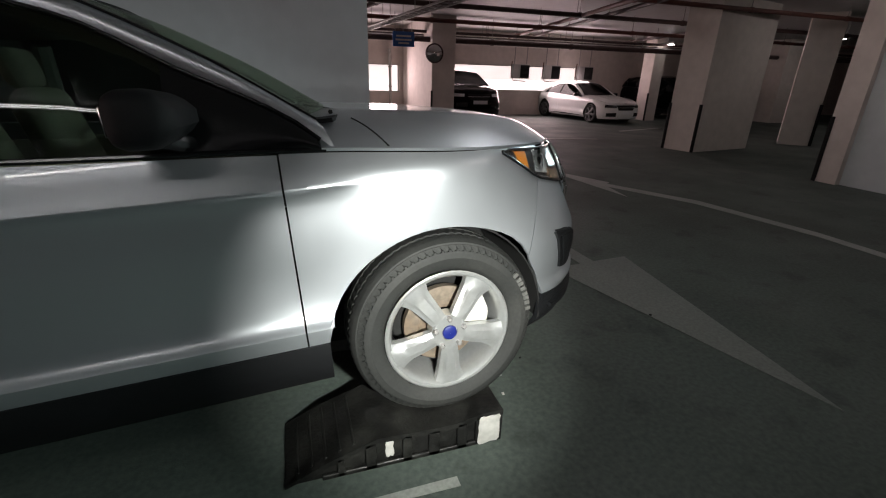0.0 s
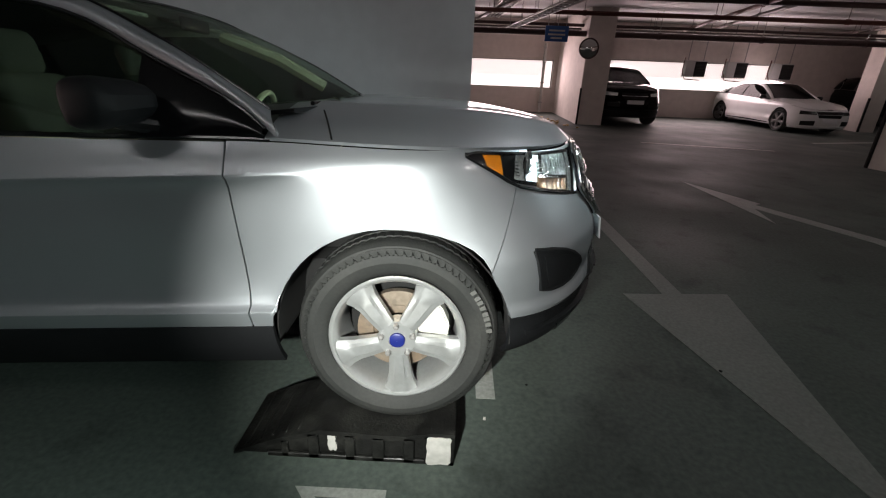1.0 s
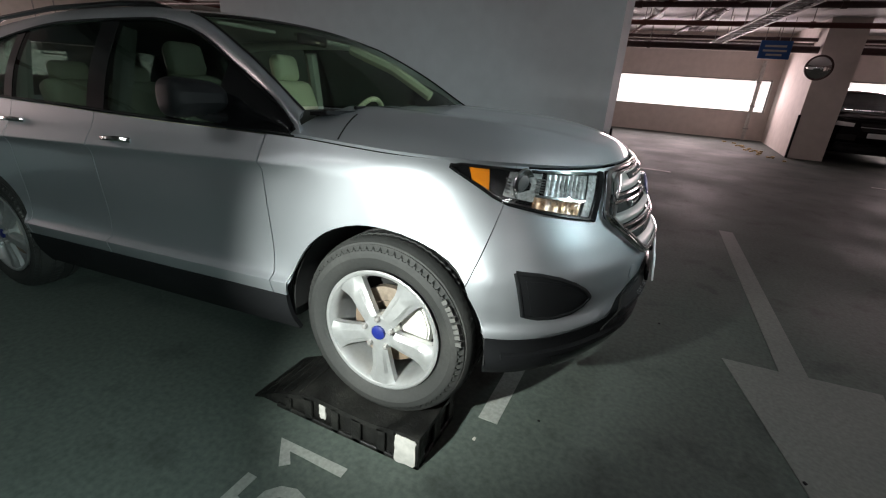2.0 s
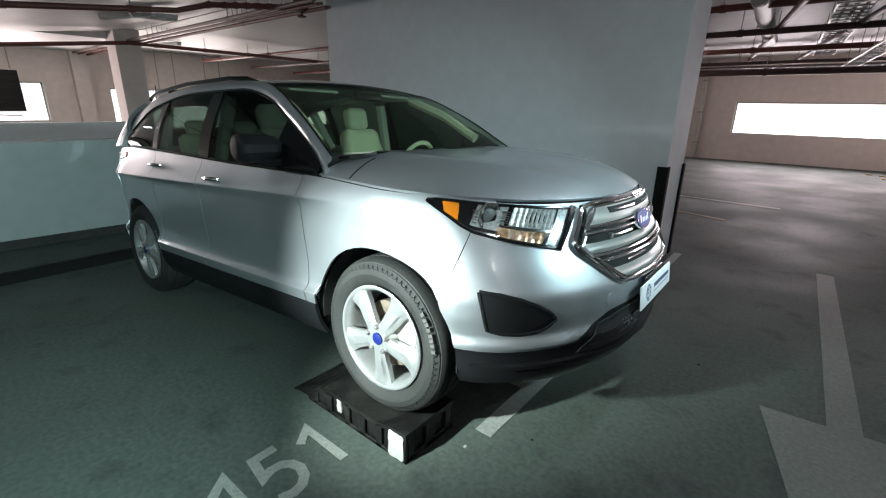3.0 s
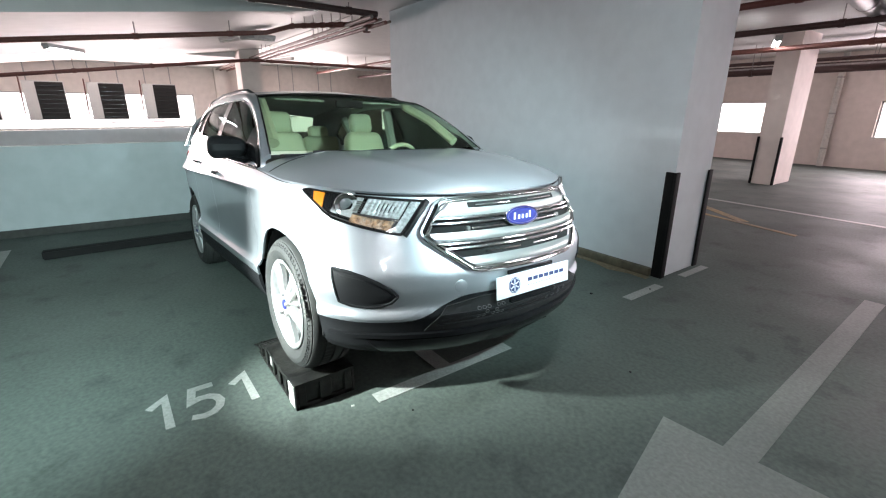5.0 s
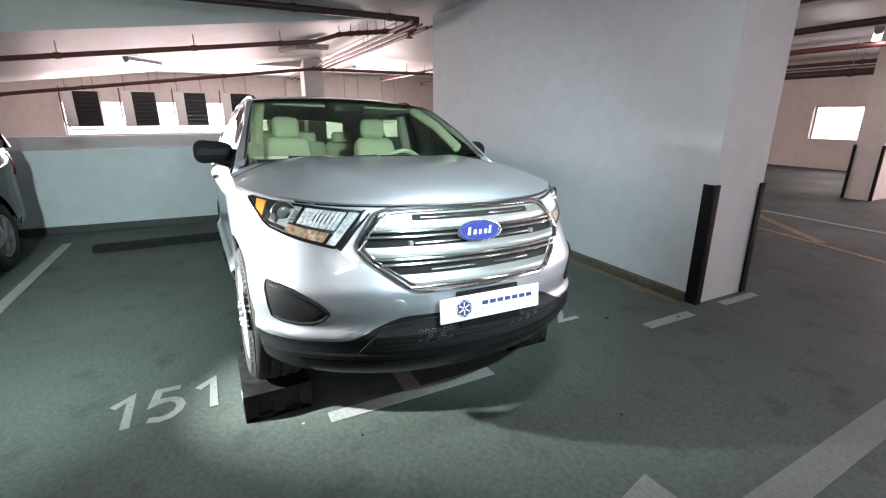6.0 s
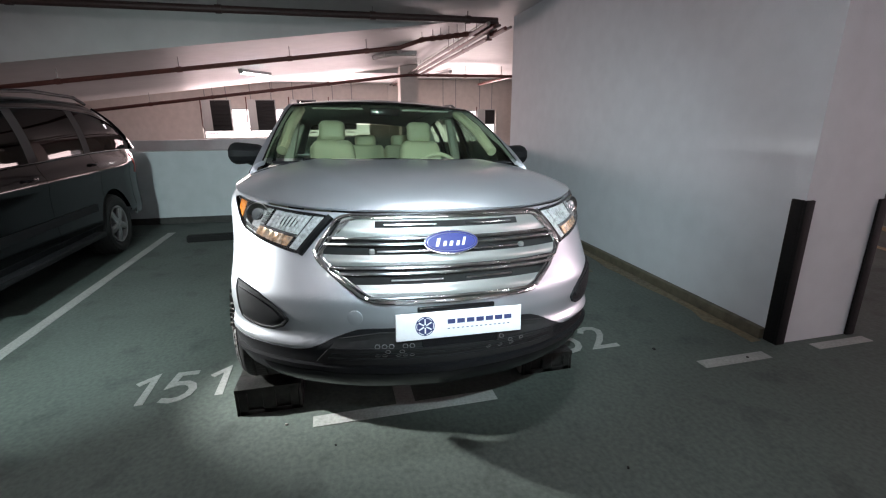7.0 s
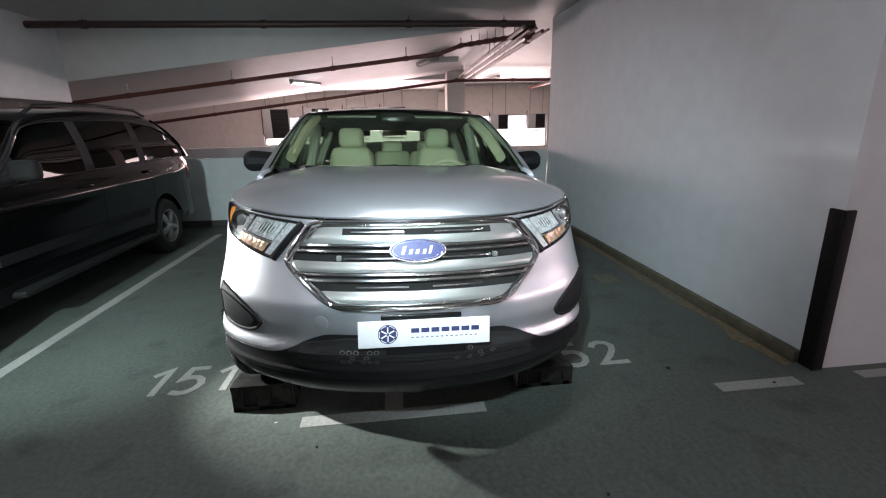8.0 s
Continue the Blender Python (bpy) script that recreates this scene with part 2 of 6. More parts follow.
def tube(bm, points, r, sides=10, caps=True):
    """A round bar along a line of points."""
    pts = [Vector(p) for p in points]
    rings = []
    for i, p in enumerate(pts):
        d = (pts[min(i + 1, len(pts) - 1)] - pts[max(i - 1, 0)]).normalized()
        a = d.orthogonal().normalized() if i == 0 else (rings[-1][1] - d * rings[-1][1].dot(d)).normalized()
        b = d.cross(a)
        rings.append(([bm.verts.new(p + r * (math.cos(2 * math.pi * k / sides) * a + math.sin(2 * math.pi * k / sides) * b)) for k in range(sides)], a))
    for (q, _), (w, _) in zip(rings, rings[1:]):
        for k in range(sides):
            bm.faces.new((q[k], q[(k + 1) % sides], w[(k + 1) % sides], w[k]))
    if caps:
        bm.faces.new(rings[0][0][::-1])
        bm.faces.new(rings[-1][0])
    return bm


def lathe(bm, profile, segments=64, axis="y", closed=False, wobble=None):
    """Turns (along, radius) points round an axis."""
    rings = []
    for k in range(segments):
        a = 2 * math.pi * k / segments
        ring = []
        for i, (s, r) in enumerate(profile):
            if wobble:
                r = wobble(i, k, r)
            c, d = r * math.cos(a), r * math.sin(a)
            ring.append(bm.verts.new({"y": (c, s, d), "x": (s, c, d), "z": (c, d, s)}[axis]))
        rings.append(ring)
    n = len(profile)
    for k in range(segments):
        q, w = rings[k], rings[(k + 1) % segments]
        for i in range(n if closed else n - 1):
            j = (i + 1) % n
            bm.faces.new((q[i], w[i], w[j], q[j]))
    return bm


def prism(bm, outline, lo, hi, axis="z"):
    """A flat outline raised from lo to hi along an axis."""
    place = {"z": lambda p, h: (p[0], p[1], h), "x": lambda p, h: (h, p[0], p[1]), "y": lambda p, h: (p[0], h, p[1])}[axis]
    a, b = [bm.verts.new(place(p, lo)) for p in outline], [bm.verts.new(place(p, hi)) for p in outline]
    bm.faces.new(a[::-1]), bm.faces.new(b)
    for i in range(len(outline)):
        j = (i + 1) % len(outline)
        bm.faces.new((a[i], a[j], b[j], b[i]))
    return bm


def slab(bm, P, thick):
    """A sheet through a grid of points, with thickness towards its back."""
    P = np.array(P, dtype=float)
    du, dv = np.gradient(P, axis=0), np.gradient(P, axis=1)
    n = np.cross(du, dv)
    n /= np.maximum(np.linalg.norm(n, axis=2, keepdims=True), 1e-9)
    Q = P - n * thick
    ni, nj = P.shape[:2]
    a = [[bm.verts.new(P[i, j]) for j in range(nj)] for i in range(ni)]
    b = [[bm.verts.new(Q[i, j]) for j in range(nj)] for i in range(ni)]
    for i in range(ni - 1):
        for j in range(nj - 1):
            bm.faces.new((a[i][j], a[i + 1][j], a[i + 1][j + 1], a[i][j + 1]))
            bm.faces.new((b[i][j], b[i][j + 1], b[i + 1][j + 1], b[i + 1][j]))
    for i in range(ni - 1):
        bm.faces.new((a[i][0], b[i][0], b[i + 1][0], a[i + 1][0]))
        bm.faces.new((a[i][-1], a[i + 1][-1], b[i + 1][-1], b[i][-1]))
    for j in range(nj - 1):
        bm.faces.new((a[0][j], a[0][j + 1], b[0][j + 1], b[0][j]))
        bm.faces.new((a[-1][j], b[-1][j], b[-1][j + 1], a[-1][j + 1]))
    return bm


def bend(x, pts, k=1):
    """A smooth curve through (x, value) pairs, with no overshoot."""
    xs, ys = [p[0] for p in pts], [p[k] for p in pts]
    if xs[0] > xs[-1]:
        xs, ys = xs[::-1], ys[::-1]
    if x <= xs[0]:
        return ys[0]
    if x >= xs[-1]:
        return ys[-1]
    n = len(xs)
    sl = [(ys[i + 1] - ys[i]) / (xs[i + 1] - xs[i]) for i in range(n - 1)]
    m = [sl[0]] + [0 if sl[i - 1] * sl[i] <= 0 else 2 * sl[i - 1] * sl[i] / (sl[i - 1] + sl[i]) for i in range(1, n - 1)] + [sl[-1]]
    i = max(j for j in range(n - 1) if xs[j] <= x)
    h = xs[i + 1] - xs[i]
    t = (x - xs[i]) / h
    return (2 * t**3 - 3 * t * t + 1) * ys[i] + (t**3 - 2 * t * t + t) * h * m[i] + (3 * t * t - 2 * t**3) * ys[i + 1] + (t**3 - t * t) * h * m[i + 1]


def ease(a, b, x):
    t = min(1, max(0, (x - a) / (b - a)))
    return t * t * (3 - 2 * t)


def lerp(a, b, t):
    return a + (b - a) * t


# ---- the garage: floor, walls, ceiling ----
CEIL = 3.2


def setting(name, bm, mat, label, category):
    return tagged(part(name, bm, mat, flat=True), label, category, kind="structure")


setting("floor", boxed((-18, -14, -0.2), (30, 19, 0)), M_FLOOR, "grey green painted concrete garage floor with stains", "floor")
setting("ceiling", boxed((-5.3, -14, CEIL), (30, 19, CEIL + 0.25)), M_CEIL, "off-white painted concrete garage ceiling", "ceiling")
setting("ceiling", boxed((-18, 4.3, CEIL + 0.01), (-5.3, 19, CEIL + 0.25)), M_CEIL, "off-white painted concrete garage ceiling", "ceiling")

# the slab of the ramp overhead, which comes down towards the south
bm = bmesh.new()
prism(bm, [(4.3, 3.225), (4.3, 3.6), (-14, 3.6), (-14, 1.12)], -12.4, -5.3, axis="x")
setting("ramp_soffit", bm, M_CEIL, "sloping white underside of the ramp overhead", "ceiling")
setting("ceiling", boxed((-18, -14, 3.0), (-12.4, 4.3, 3.2)), M_CEIL, "off-white concrete ceiling beside the windows", "ceiling")
setting("bulkhead", boxed((-5.3, -3.5, 2.08), (6.0, -3.0, CEIL)), M_WALL, "white painted concrete bulkhead over the parking bays", "beam")

# the long wall beside bay 152, with its end pillar
END = [(-4.93, 4.62), (0.365, 4.62), (0.365, 5.315), (-4.93, 5.315)]
setting("wall_north", prism(bmesh.new(), END, 0, CEIL), M_WALL, "smooth white painted partition wall ending in a pillar", "wall")
bm = boxed((-4.93, 4.565, 0), (0.275, 4.62, 0.085), 0.008)
tagged(part("baseboard", bm, M_KERB), "dirty brown painted kerb along the wall's foot", "kerb", kind="structure")
bm = boxed((-4.93, 5.315, 0), (0.275, 5.37, 0.085), 0.008)
tagged(part("baseboard", bm, M_KERB), "dirty brown painted kerb along the wall's foot", "kerb", kind="structure")


def strip(name, pts, mat, label, category, h=0.004):
    return tagged(part(name, prism(bmesh.new(), pts, 0.0, h), mat, flat=True), label, category, kind="structure")


random.seed(4)
edge = [(-4.9 + 0.2 * i, 4.565) for i in range(27)]
strip("dust", edge + [(x, 4.49 - 0.05 * random.random() - 0.05 * (i % 7 == 3)) for i, (x, y) in reversed(list(enumerate(edge)))], M_DUST, "drift of sandy dust along the kerb", "dust", 0.003)

strip("floor_patch", [(-1.69, 4.03), (-1.43, 4.02), (-1.41, 4.22), (-1.68, 4.23)], M_KERB, "dark square patch in the floor beside the kerb", "floor patch", 0.003)

# the low wall behind the bays, slightly askew, and the parapet beyond
LOW_A, LOW_B = Vector((-4.93, 4.6)), Vector((-5.85, -9.0))
along = (LOW_B - LOW_A).normalized()
off = Vector((along.y, -along.x))


def low(d, w):
    return tuple(LOW_A + along * d + off * w)


bm = bmesh.new()
prism(bm, [low(0, 0), low(13.6, 0), low(13.6, 0.2), low(0, 0.2)], 0, 1.15)
setting("wall_west", bm, M_LOWWALL, "low white painted wall behind the bays", "wall")
bm = bmesh.new()
prism(bm, [low(0, -0.03), low(13.6, -0.03), low(13.6, 0), low(0, 0)], 0, 0.1)
tagged(part("baseboard", bm, M_KERBDARK, flat=True), "dark painted kerb along the low wall", "kerb", kind="structure")
setting("parapet", boxed((-12.3, -14, 0), (-12.1, 4.3, 1.08)), M_WALL, "white painted parapet along the ramp", "wall")


def wall_with_windows(name, axis, at, thick, lo, hi, openings, label, mat=M_PLASTER, top=CEIL):
    """A wall along x or y, pierced by windows (from, to, sill, head)."""
    bm = bmesh.new()

    def piece(a, b, z0, z1):
        if axis == "x":
            box(bm, (a, at, z0), (b, at + thick, z1))
        else:
            box(bm, (at, a, z0), (at + thick, b, z1))

    cut = lo
    for a, b, z0, z1 in openings:
        piece(cut, a, 0, top), piece(a, b, 0, z0), piece(a, b, z1, top)
        cut = b
    piece(cut, hi, 0, top)
    return setting(name, bm, mat, label, "wall")


N_WIN = [(-5.1, -2.6, 0.86, 1.86), (-0.9, 3.7, 0.86, 1.86), (4.75, 12.1, 0.97, 1.97)]
W_WIN = [(-3.25, 3.2, 0.93, 2.06), (4.9, 8.75, 0.60, 1.95), (11.0, 13.6, 0.60, 1.95)]
wall_with_windows("wall_far_north", "x", 17.8, 0.25, -18, 30, N_WIN, "pinkish cream plastered outer wall with strip windows")
wall_with_windows("wall_far_west", "y", -17.25, 0.25, -14, 17.8, W_WIN, "pinkish cream plastered outer wall with strip windows")
setting("wall_east", boxed((29.75, -14, 0), (30, 17.8, CEIL)), M_PLASTER, "cream plastered end wall of the garage", "wall")
setting("wall_south", boxed((-18, -14.25, 0), (30, -14, CEIL + 0.4)), M_WALL, "white painted end wall of the garage", "wall")
setting("backdrop", boxed((-20, 19.6, -1), (32, 19.7, 5)), M_DAY, "bright hazy daylight outside the windows", "daylight")
setting("backdrop", boxed((-19.1, -15, -1), (-19.0, 19.5, 5)), M_DAY, "bright hazy daylight outside the windows", "daylight")


def window(axis, at, a, b, z0, z1, lattice):
    """A window opening's frame with a pierced screen of diagonal bars in its upper part."""
    thing = empty("window", pose(0, 0, 0), "long strip window with a pierced lattice screen", "window", "strip windows", "structure")

    def put(u, w, z):
        return (u, at + w, z) if axis == "x" else (at - w, u, z)

    def bar(u0, u1, za, zb, w0, w1):
        p, q = put(u0, w0, za), put(u1, w1, zb)
        return [min(i, j) for i, j in zip(p, q)], [max(i, j) for i, j in zip(p, q)]

    part("window_sill", boxed(*bar(a, b, z0, z0 + 0.03, 0.0, 0.25)), M_WHITE, thing)
    frame_bm = bmesh.new()
    for u in (a, b - 0.04):
        box(frame_bm, *bar(u, u + 0.04, z0 + 0.03, z1, 0.12, 0.17))
    box(frame_bm, *bar(a, b, z1 - 0.04, z1, 0.12, 0.17))
    part("window_frame", frame_bm, M_CASING, thing, flat=True)
    screen = bmesh.new()
    base, step = lerp(z0, z1, lattice), 0.085
    n = int((b - a) / step)
    h = z1 - 0.04 - base
    for i in range(n + 1):
        for s in (-1, 1):
            u0 = a + i * step
            u1 = u0 + s * h
            if min(u0, u1) < a or max(u0, u1) > b:
                continue
            tube(screen, [put(u0, 0.145 + 0.01 * s, base), put(u1, 0.145 + 0.01 * s, base + h)], 0.0095, 4)
    part("lattice_screen", screen, M_PLATE, thing, flat=True)
    return thing


for a, b, z0, z1 in N_WIN:
    window("x", 17.8, a, b, z0, z1, 0.42)
for a, b, z0, z1 in W_WIN:
    window("y", -17.0, a, b, z0, z1, 0.55)

# pillars and short walls
for name, lo, hi in (
    ("pillar", (3.85, 13.9, 0), (4.6, 17.79, CEIL)),
    ("pillar", (-1.72, 12.25, 0), (-1.28, 13.3, CEIL)),
    ("pillar", (7.90, 4.42, 0), (8.55, 4.78, CEIL)),
    ("pillar", (13.2, 15.0, 0), (13.7, 15.6, CEIL)),
    ("pillar", (-12.5, 3.75, 0), (-11.9, 4.3, CEIL)),
    ("pillar", (18.6, 13.8, 0), (19.4, 14.6, CEIL)),
):
    setting(name, boxed(lo, hi), M_PLASTER, "white painted concrete pillar", "pillar")
for pts in ([(8.24, 7.69), (10.30, 8.02), (10.20, 8.72), (8.07, 8.40)], [(12.61, 8.05), (13.50, 8.62), (12.95, 9.20), (12.07, 8.54)]):
    setting("pillar", prism(bmesh.new(), pts, 0, CEIL), M_PLASTER, "white painted concrete pillar set askew to the lane", "pillar")
setting("wall_lift", boxed((8.0, 0.9, 0), (8.25, 4.42, CEIL)), M_WALL, "grey painted wall between two pillars", "wall")
setting("pillar", boxed((7.90, 0.5, 0), (8.55, 0.9, CEIL)), M_PLASTER, "white painted concrete pillar", "pillar")


def placed_box(lo, hi):
    return boxed(lo, hi, 0.006)


def guard(x, y, lo, hi, h=1.05):
    """A black rubber corner guard with rounded top."""
    bm = boxed((x, y, 0.0), (x + lo, y + hi, h), 0.008)
    return tagged(part("corner_guard", bm, M_RUBBER), "black rubber corner guard on a pillar", "corner guard", "pillar corner guards")


for h, lo_hi in ((1.06, (((0.28, 4.597), (0.366, 4.6195)), ((0.3655, 4.597), (0.388, 4.675)))), (1.04, (((0.28, 5.3155), (0.366, 5.338)), ((0.3655, 5.26), (0.388, 5.338))))):
    thing = empty("corner_guard", pose(0.366, lo_hi[0][0][1], 0), "black rubber angle guard on the pillar's corner", "corner guard", "pillar corner guards")
    for (x0, y0), (x1, y1) in lo_hi:
        part("flange", placed_box((x0 - 0.366, y0 - lo_hi[0][0][1], 0), (x1 - 0.366, y1 - lo_hi[0][0][1], h)), M_RUBBER, thing)
for x, y in ((8.20, 7.655), (8.04, 8.37), (7.875, 4.73), (-1.74, 12.225), (-1.3, 12.225), (3.825, 13.875), (13.175, 14.975), (12.57, 8.015)):
    guard(x, y, 0.05, 0.06)

# floor markings
strip("bay_line", [(-4.6, -0.90), (0.45, -0.90), (0.45, -0.80), (-4.6, -0.80)], M_LINE, "worn white bay line on the floor", "floor marking")
strip("bay_line", [(-3.2, 1.83), (0.405, 1.83), (0.405, 1.94), (-3.2, 1.94)], M_LINE, "worn white bay line on the floor", "floor marking")
strip("bay_line", [(0.405, 1.36), (0.50, 1.36), (0.50, 2.42), (0.405, 2.42)], M_LINE, "worn white bar across the bay line's end", "floor marking")
strip("bay_line", [(0.43, 3.88), (0.52, 3.88), (0.52, 4.42), (0.43, 4.42)], M_LINE, "worn white bar at the bay corner", "floor marking")
strip("bay_line", [(0.43, 4.85), (0.51, 4.85), (0.51, 5.35), (0.43, 5.35)], M_LINE, "worn white bar at the bay corner", "floor marking")
strip("lane_arrow", [(1.53, 2.58), (1.83, 2.60), (1.74, 5.60), (1.88, 5.60), (1.98, 2.62), (2.33, 2.65), (2.02, 0.62)], M_ARROW, "large worn white lane arrow on the floor", "floor marking")
strip("lane_arrow", [(3.72, 6.50), (4.22, 5.35), (4.12, 5.28), (4.72, 4.10), (4.93, 2.70), (4.90, 1.60), (4.76, 1.60), (4.78, 2.60), (4.55, 4.0), (4.0, 5.1), (3.88, 4.5)], M_LINE, "curved worn white lane arrow on the floor", "floor marking")
for pts in ([(4.6, 10.5), (7.4, 10.0), (7.4, 10.1), (4.6, 10.6)], [(9.4, 11.6), (11.6, 12.3), (11.6, 12.45), (9.4, 11.75)], [(-4.5, 9.6), (1.2, 9.2), (1.2, 9.32), (-4.5, 9.72)]):
    strip("bay_line", pts, M_LINE, "faded white line on the lane", "floor marking")
for pts in ([(-1.6, 8.2), (0.6, 7.6), (0.6, 7.7), (-1.6, 8.3)], [(-2.2, 9.4), (-0.2, 7.9), (-0.1, 8.0), (-2.1, 9.5)]):
    strip("bay_line", pts, M_YELLOW, "faded yellow hatch line on the lane", "floor marking")


# pale downpipe on the outer wall and crumbs of yellow grit by the lane pillar
downpipe = empty("downpipe", pose(3.30, 17.60, 0), "pale plastic downpipe clipped to the outer wall", "downpipe")
part("pipe_body", tube(bmesh.new(), [(0, 0, 0.0), (0, 0, 1.2), (0, 0, 2.4)], 0.055, 12), M_WHITE, downpipe)
for z in (0.35, 1.05, 1.75):
    part("clip", boxed((-0.075, -0.062, z), (0.075, 0.075, z + 0.04), 0.004, 1), M_GALV, downpipe)
grit = random.Random(21)
for k in range(26):
    t = grit.random()
    x, y, w = lerp(2.75, 3.55, t) + grit.uniform(-0.15, 0.15), lerp(16.6, 13.25, t) + grit.uniform(-0.4, 0.4), grit.uniform(0.04, 0.10)
    bm = bmesh.new()
    n = grit.choice((5, 6, 7))
    prism(bm, [(w * math.cos(2 * math.pi * i / n) * grit.uniform(0.6, 1.0), w * 0.8 * math.sin(2 * math.pi * i / n) * grit.uniform(0.6, 1.0)) for i in range(n)], 0.0, grit.uniform(0.012, 0.035))
    crumb = tagged(part("rubble", bm, M_CRUMB), "crumb of yellow rubble on the lane floor", "rubble", "crumbs of rubble by the pillar")
    crumb.matrix_world = pose(x, y, 0.0, 0, 0, grit.uniform(0, 180))


STROKES = {
    "1": [(-0.085, 0.235), (0.0, 0.31), (0.0, 0.0)],
    "5": [(0.15, 0.31), (0.035, 0.31), (0.015, 0.175), (0.06, 0.195), (0.11, 0.19), (0.145, 0.16), (0.16, 0.11), (0.145, 0.055), (0.11, 0.018), (0.06, 0.006), (0.0, 0.025)],
    "2": [(0.0, 0.235), (0.03, 0.285), (0.08, 0.305), (0.13, 0.29), (0.155, 0.245), (0.135, 0.18), (0.08, 0.10), (0.0, 0.01), (0.18, 0.01)],
}


def digit(ch, x, y, w=0.046):
    """One stencilled digit, a painted stroke with mitred corners, read from the lane."""
    pts = [Vector(p) for p in STROKES[ch]]
    left, right = [], []
    for i, p in enumerate(pts):
        d0 = (p - pts[i - 1]).normalized() if i else (pts[1] - p).normalized()
        d1 = (pts[i + 1] - p).normalized() if i < len(pts) - 1 else d0
        n0, n1 = Vector((-d0.y, d0.x)), Vector((-d1.y, d1.x))
        n = (n0 + n1).normalized()
        n *= w / 2 / max(n.dot(n0), 0.5)
        left.append(p + n), right.append(p - n)
    bm = bmesh.new()
    rows = [[bm.verts.new((-q.y, q.x, h)) for q, h in ((a, 0.0035), (b, 0.0035), (b, 0), (a, 0))] for a, b in zip(left, right)]
    for q, r in zip(rows, rows[1:]):
        for k in range(4):
            bm.faces.new((q[k], q[(k + 1) % 4], r[(k + 1) % 4], r[k]))
    bm.faces.new(rows[0]), bm.faces.new(rows[-1][::-1])
    ob = part("bay_number", bm, M_LINE, flat=True)
    ob.location = (x, y, 0.0005)
    tagged(ob, "worn white stencilled digit " + ch + " of the bay number", "floor marking", "bay numbers", "structure")


for ch, y in (("1", 0.355), ("5", 0.46), ("1", 0.79)):
    digit(ch, 0.045, y)
for ch, y in (("1", 2.95), ("5", 3.07), ("2", 3.33)):
    digit(ch, 0.10, y)


# ---- cars ----
# A car's own axes: x ahead from the front axle, y to its left, z up from the tyres' foot.
MAIN = dict(
    plan=[(0.93, 0), (0.915, 0.2), (0.875, 0.4), (0.79, 0.6), (0.69, 0.75), (0.56, 0.875), (0.42, 0.945), (0.25, 0.98), (0.0, 0.997), (-0.5, 1.0), (-1.6, 1.0), (-2.5, 1.0), (-3.0, 0.985), (-3.3, 0.94), (-3.52, 0.82), (-3.66, 0.6), (-3.73, 0.3), (-3.75, 0)],
    side=[(0.25, -0.09), (0.36, -0.03), (0.46, -0.010), (0.54, -0.010), (0.70, -0.018), (0.85, -0.008), (1.0, -0.002), (1.04, -0.008), (1.13, -0.055), (1.25, -0.09)],
    crease=[(0.46, 0.0), (0.505, 0.012), (0.522, 0.015), (0.545, -0.014), (0.60, -0.024), (0.75, -0.018), (0.90, -0.018), (0.97, -0.018), (1.010, -0.006), (1.028, 0.010), (1.044, 0.004), (1.075, 0.0)],
    rows=[0.46, 0.475, 0.49, 0.503, 0.513, 0.522, 0.531, 0.54, 0.555, 0.58, 0.63, 0.69, 0.75, 0.81, 0.87, 0.92, 0.96, 0.985, 1.0, 1.01, 1.018, 1.024, 1.030, 1.038, 1.048, 1.062],
    front=[(0.25, -0.07), (0.32, -0.01), (0.42, 0.012), (0.445, 0.022), (0.470, 0.036), (0.485, 0.034), (0.510, 0.018), (0.55, 0.022), (0.60, 0.030), (0.66, 0.03), (0.74, 0.005), (0.84, -0.035), (0.95, -0.075), (1.03, -0.115), (1.10, -0.15)],
    ztop=[(0.93, 1.035), (0.75, 1.045), (0.55, 1.062), (0.30, 1.079), (-0.15, 1.113), (-0.33, 1.127), (-1.25, 1.165), (-2.2, 1.215), (-3.0, 1.245), (-3.75, 1.20)],
    hood=[(0.80, 1.034), (0.77, 1.068), (0.71, 1.105), (0.60, 1.137), (0.45, 1.165), (0.25, 1.187), (0.0, 1.205), (-0.25, 1.220), (-0.47, 1.225)],
    sill=0.46, low=0.265, wheels=(0.005, -2.86), axle=0.39, arch=0.447, arch_z=0.382, shift=0.018, steer=0, tyre=0.388, rim=0.257,
    upper=[(-0.375, 0.862, 1.222), (-0.74, 0.782, 1.455), (-1.14, 0.695, 1.632), (-1.45, 0.65, 1.675), (-2.0, 0.64, 1.695), (-2.8, 0.62, 1.665), (-3.3, 0.60, 1.60)],
    rail=[(-0.33, 0.945, 1.130), (-0.46, 0.902, 1.240), (-0.75, 0.822, 1.392), (-1.06, 0.772, 1.555), (-1.35, 0.752, 1.612), (-2.0, 0.75, 1.625), (-2.7, 0.765, 1.555), (-3.12, 0.83, 1.36)],
    tail=[(-3.3, 0.60, 1.60), (-3.5, 0.66, 1.42), (-3.64, 0.72, 1.22)],
    glass=[(-0.80, -1.58), (-1.72, -2.42), (-2.50, -3.08)], doors=(-0.51, -1.64, -2.40), bow=(0.125, 0.05), pillar=0.018,
)
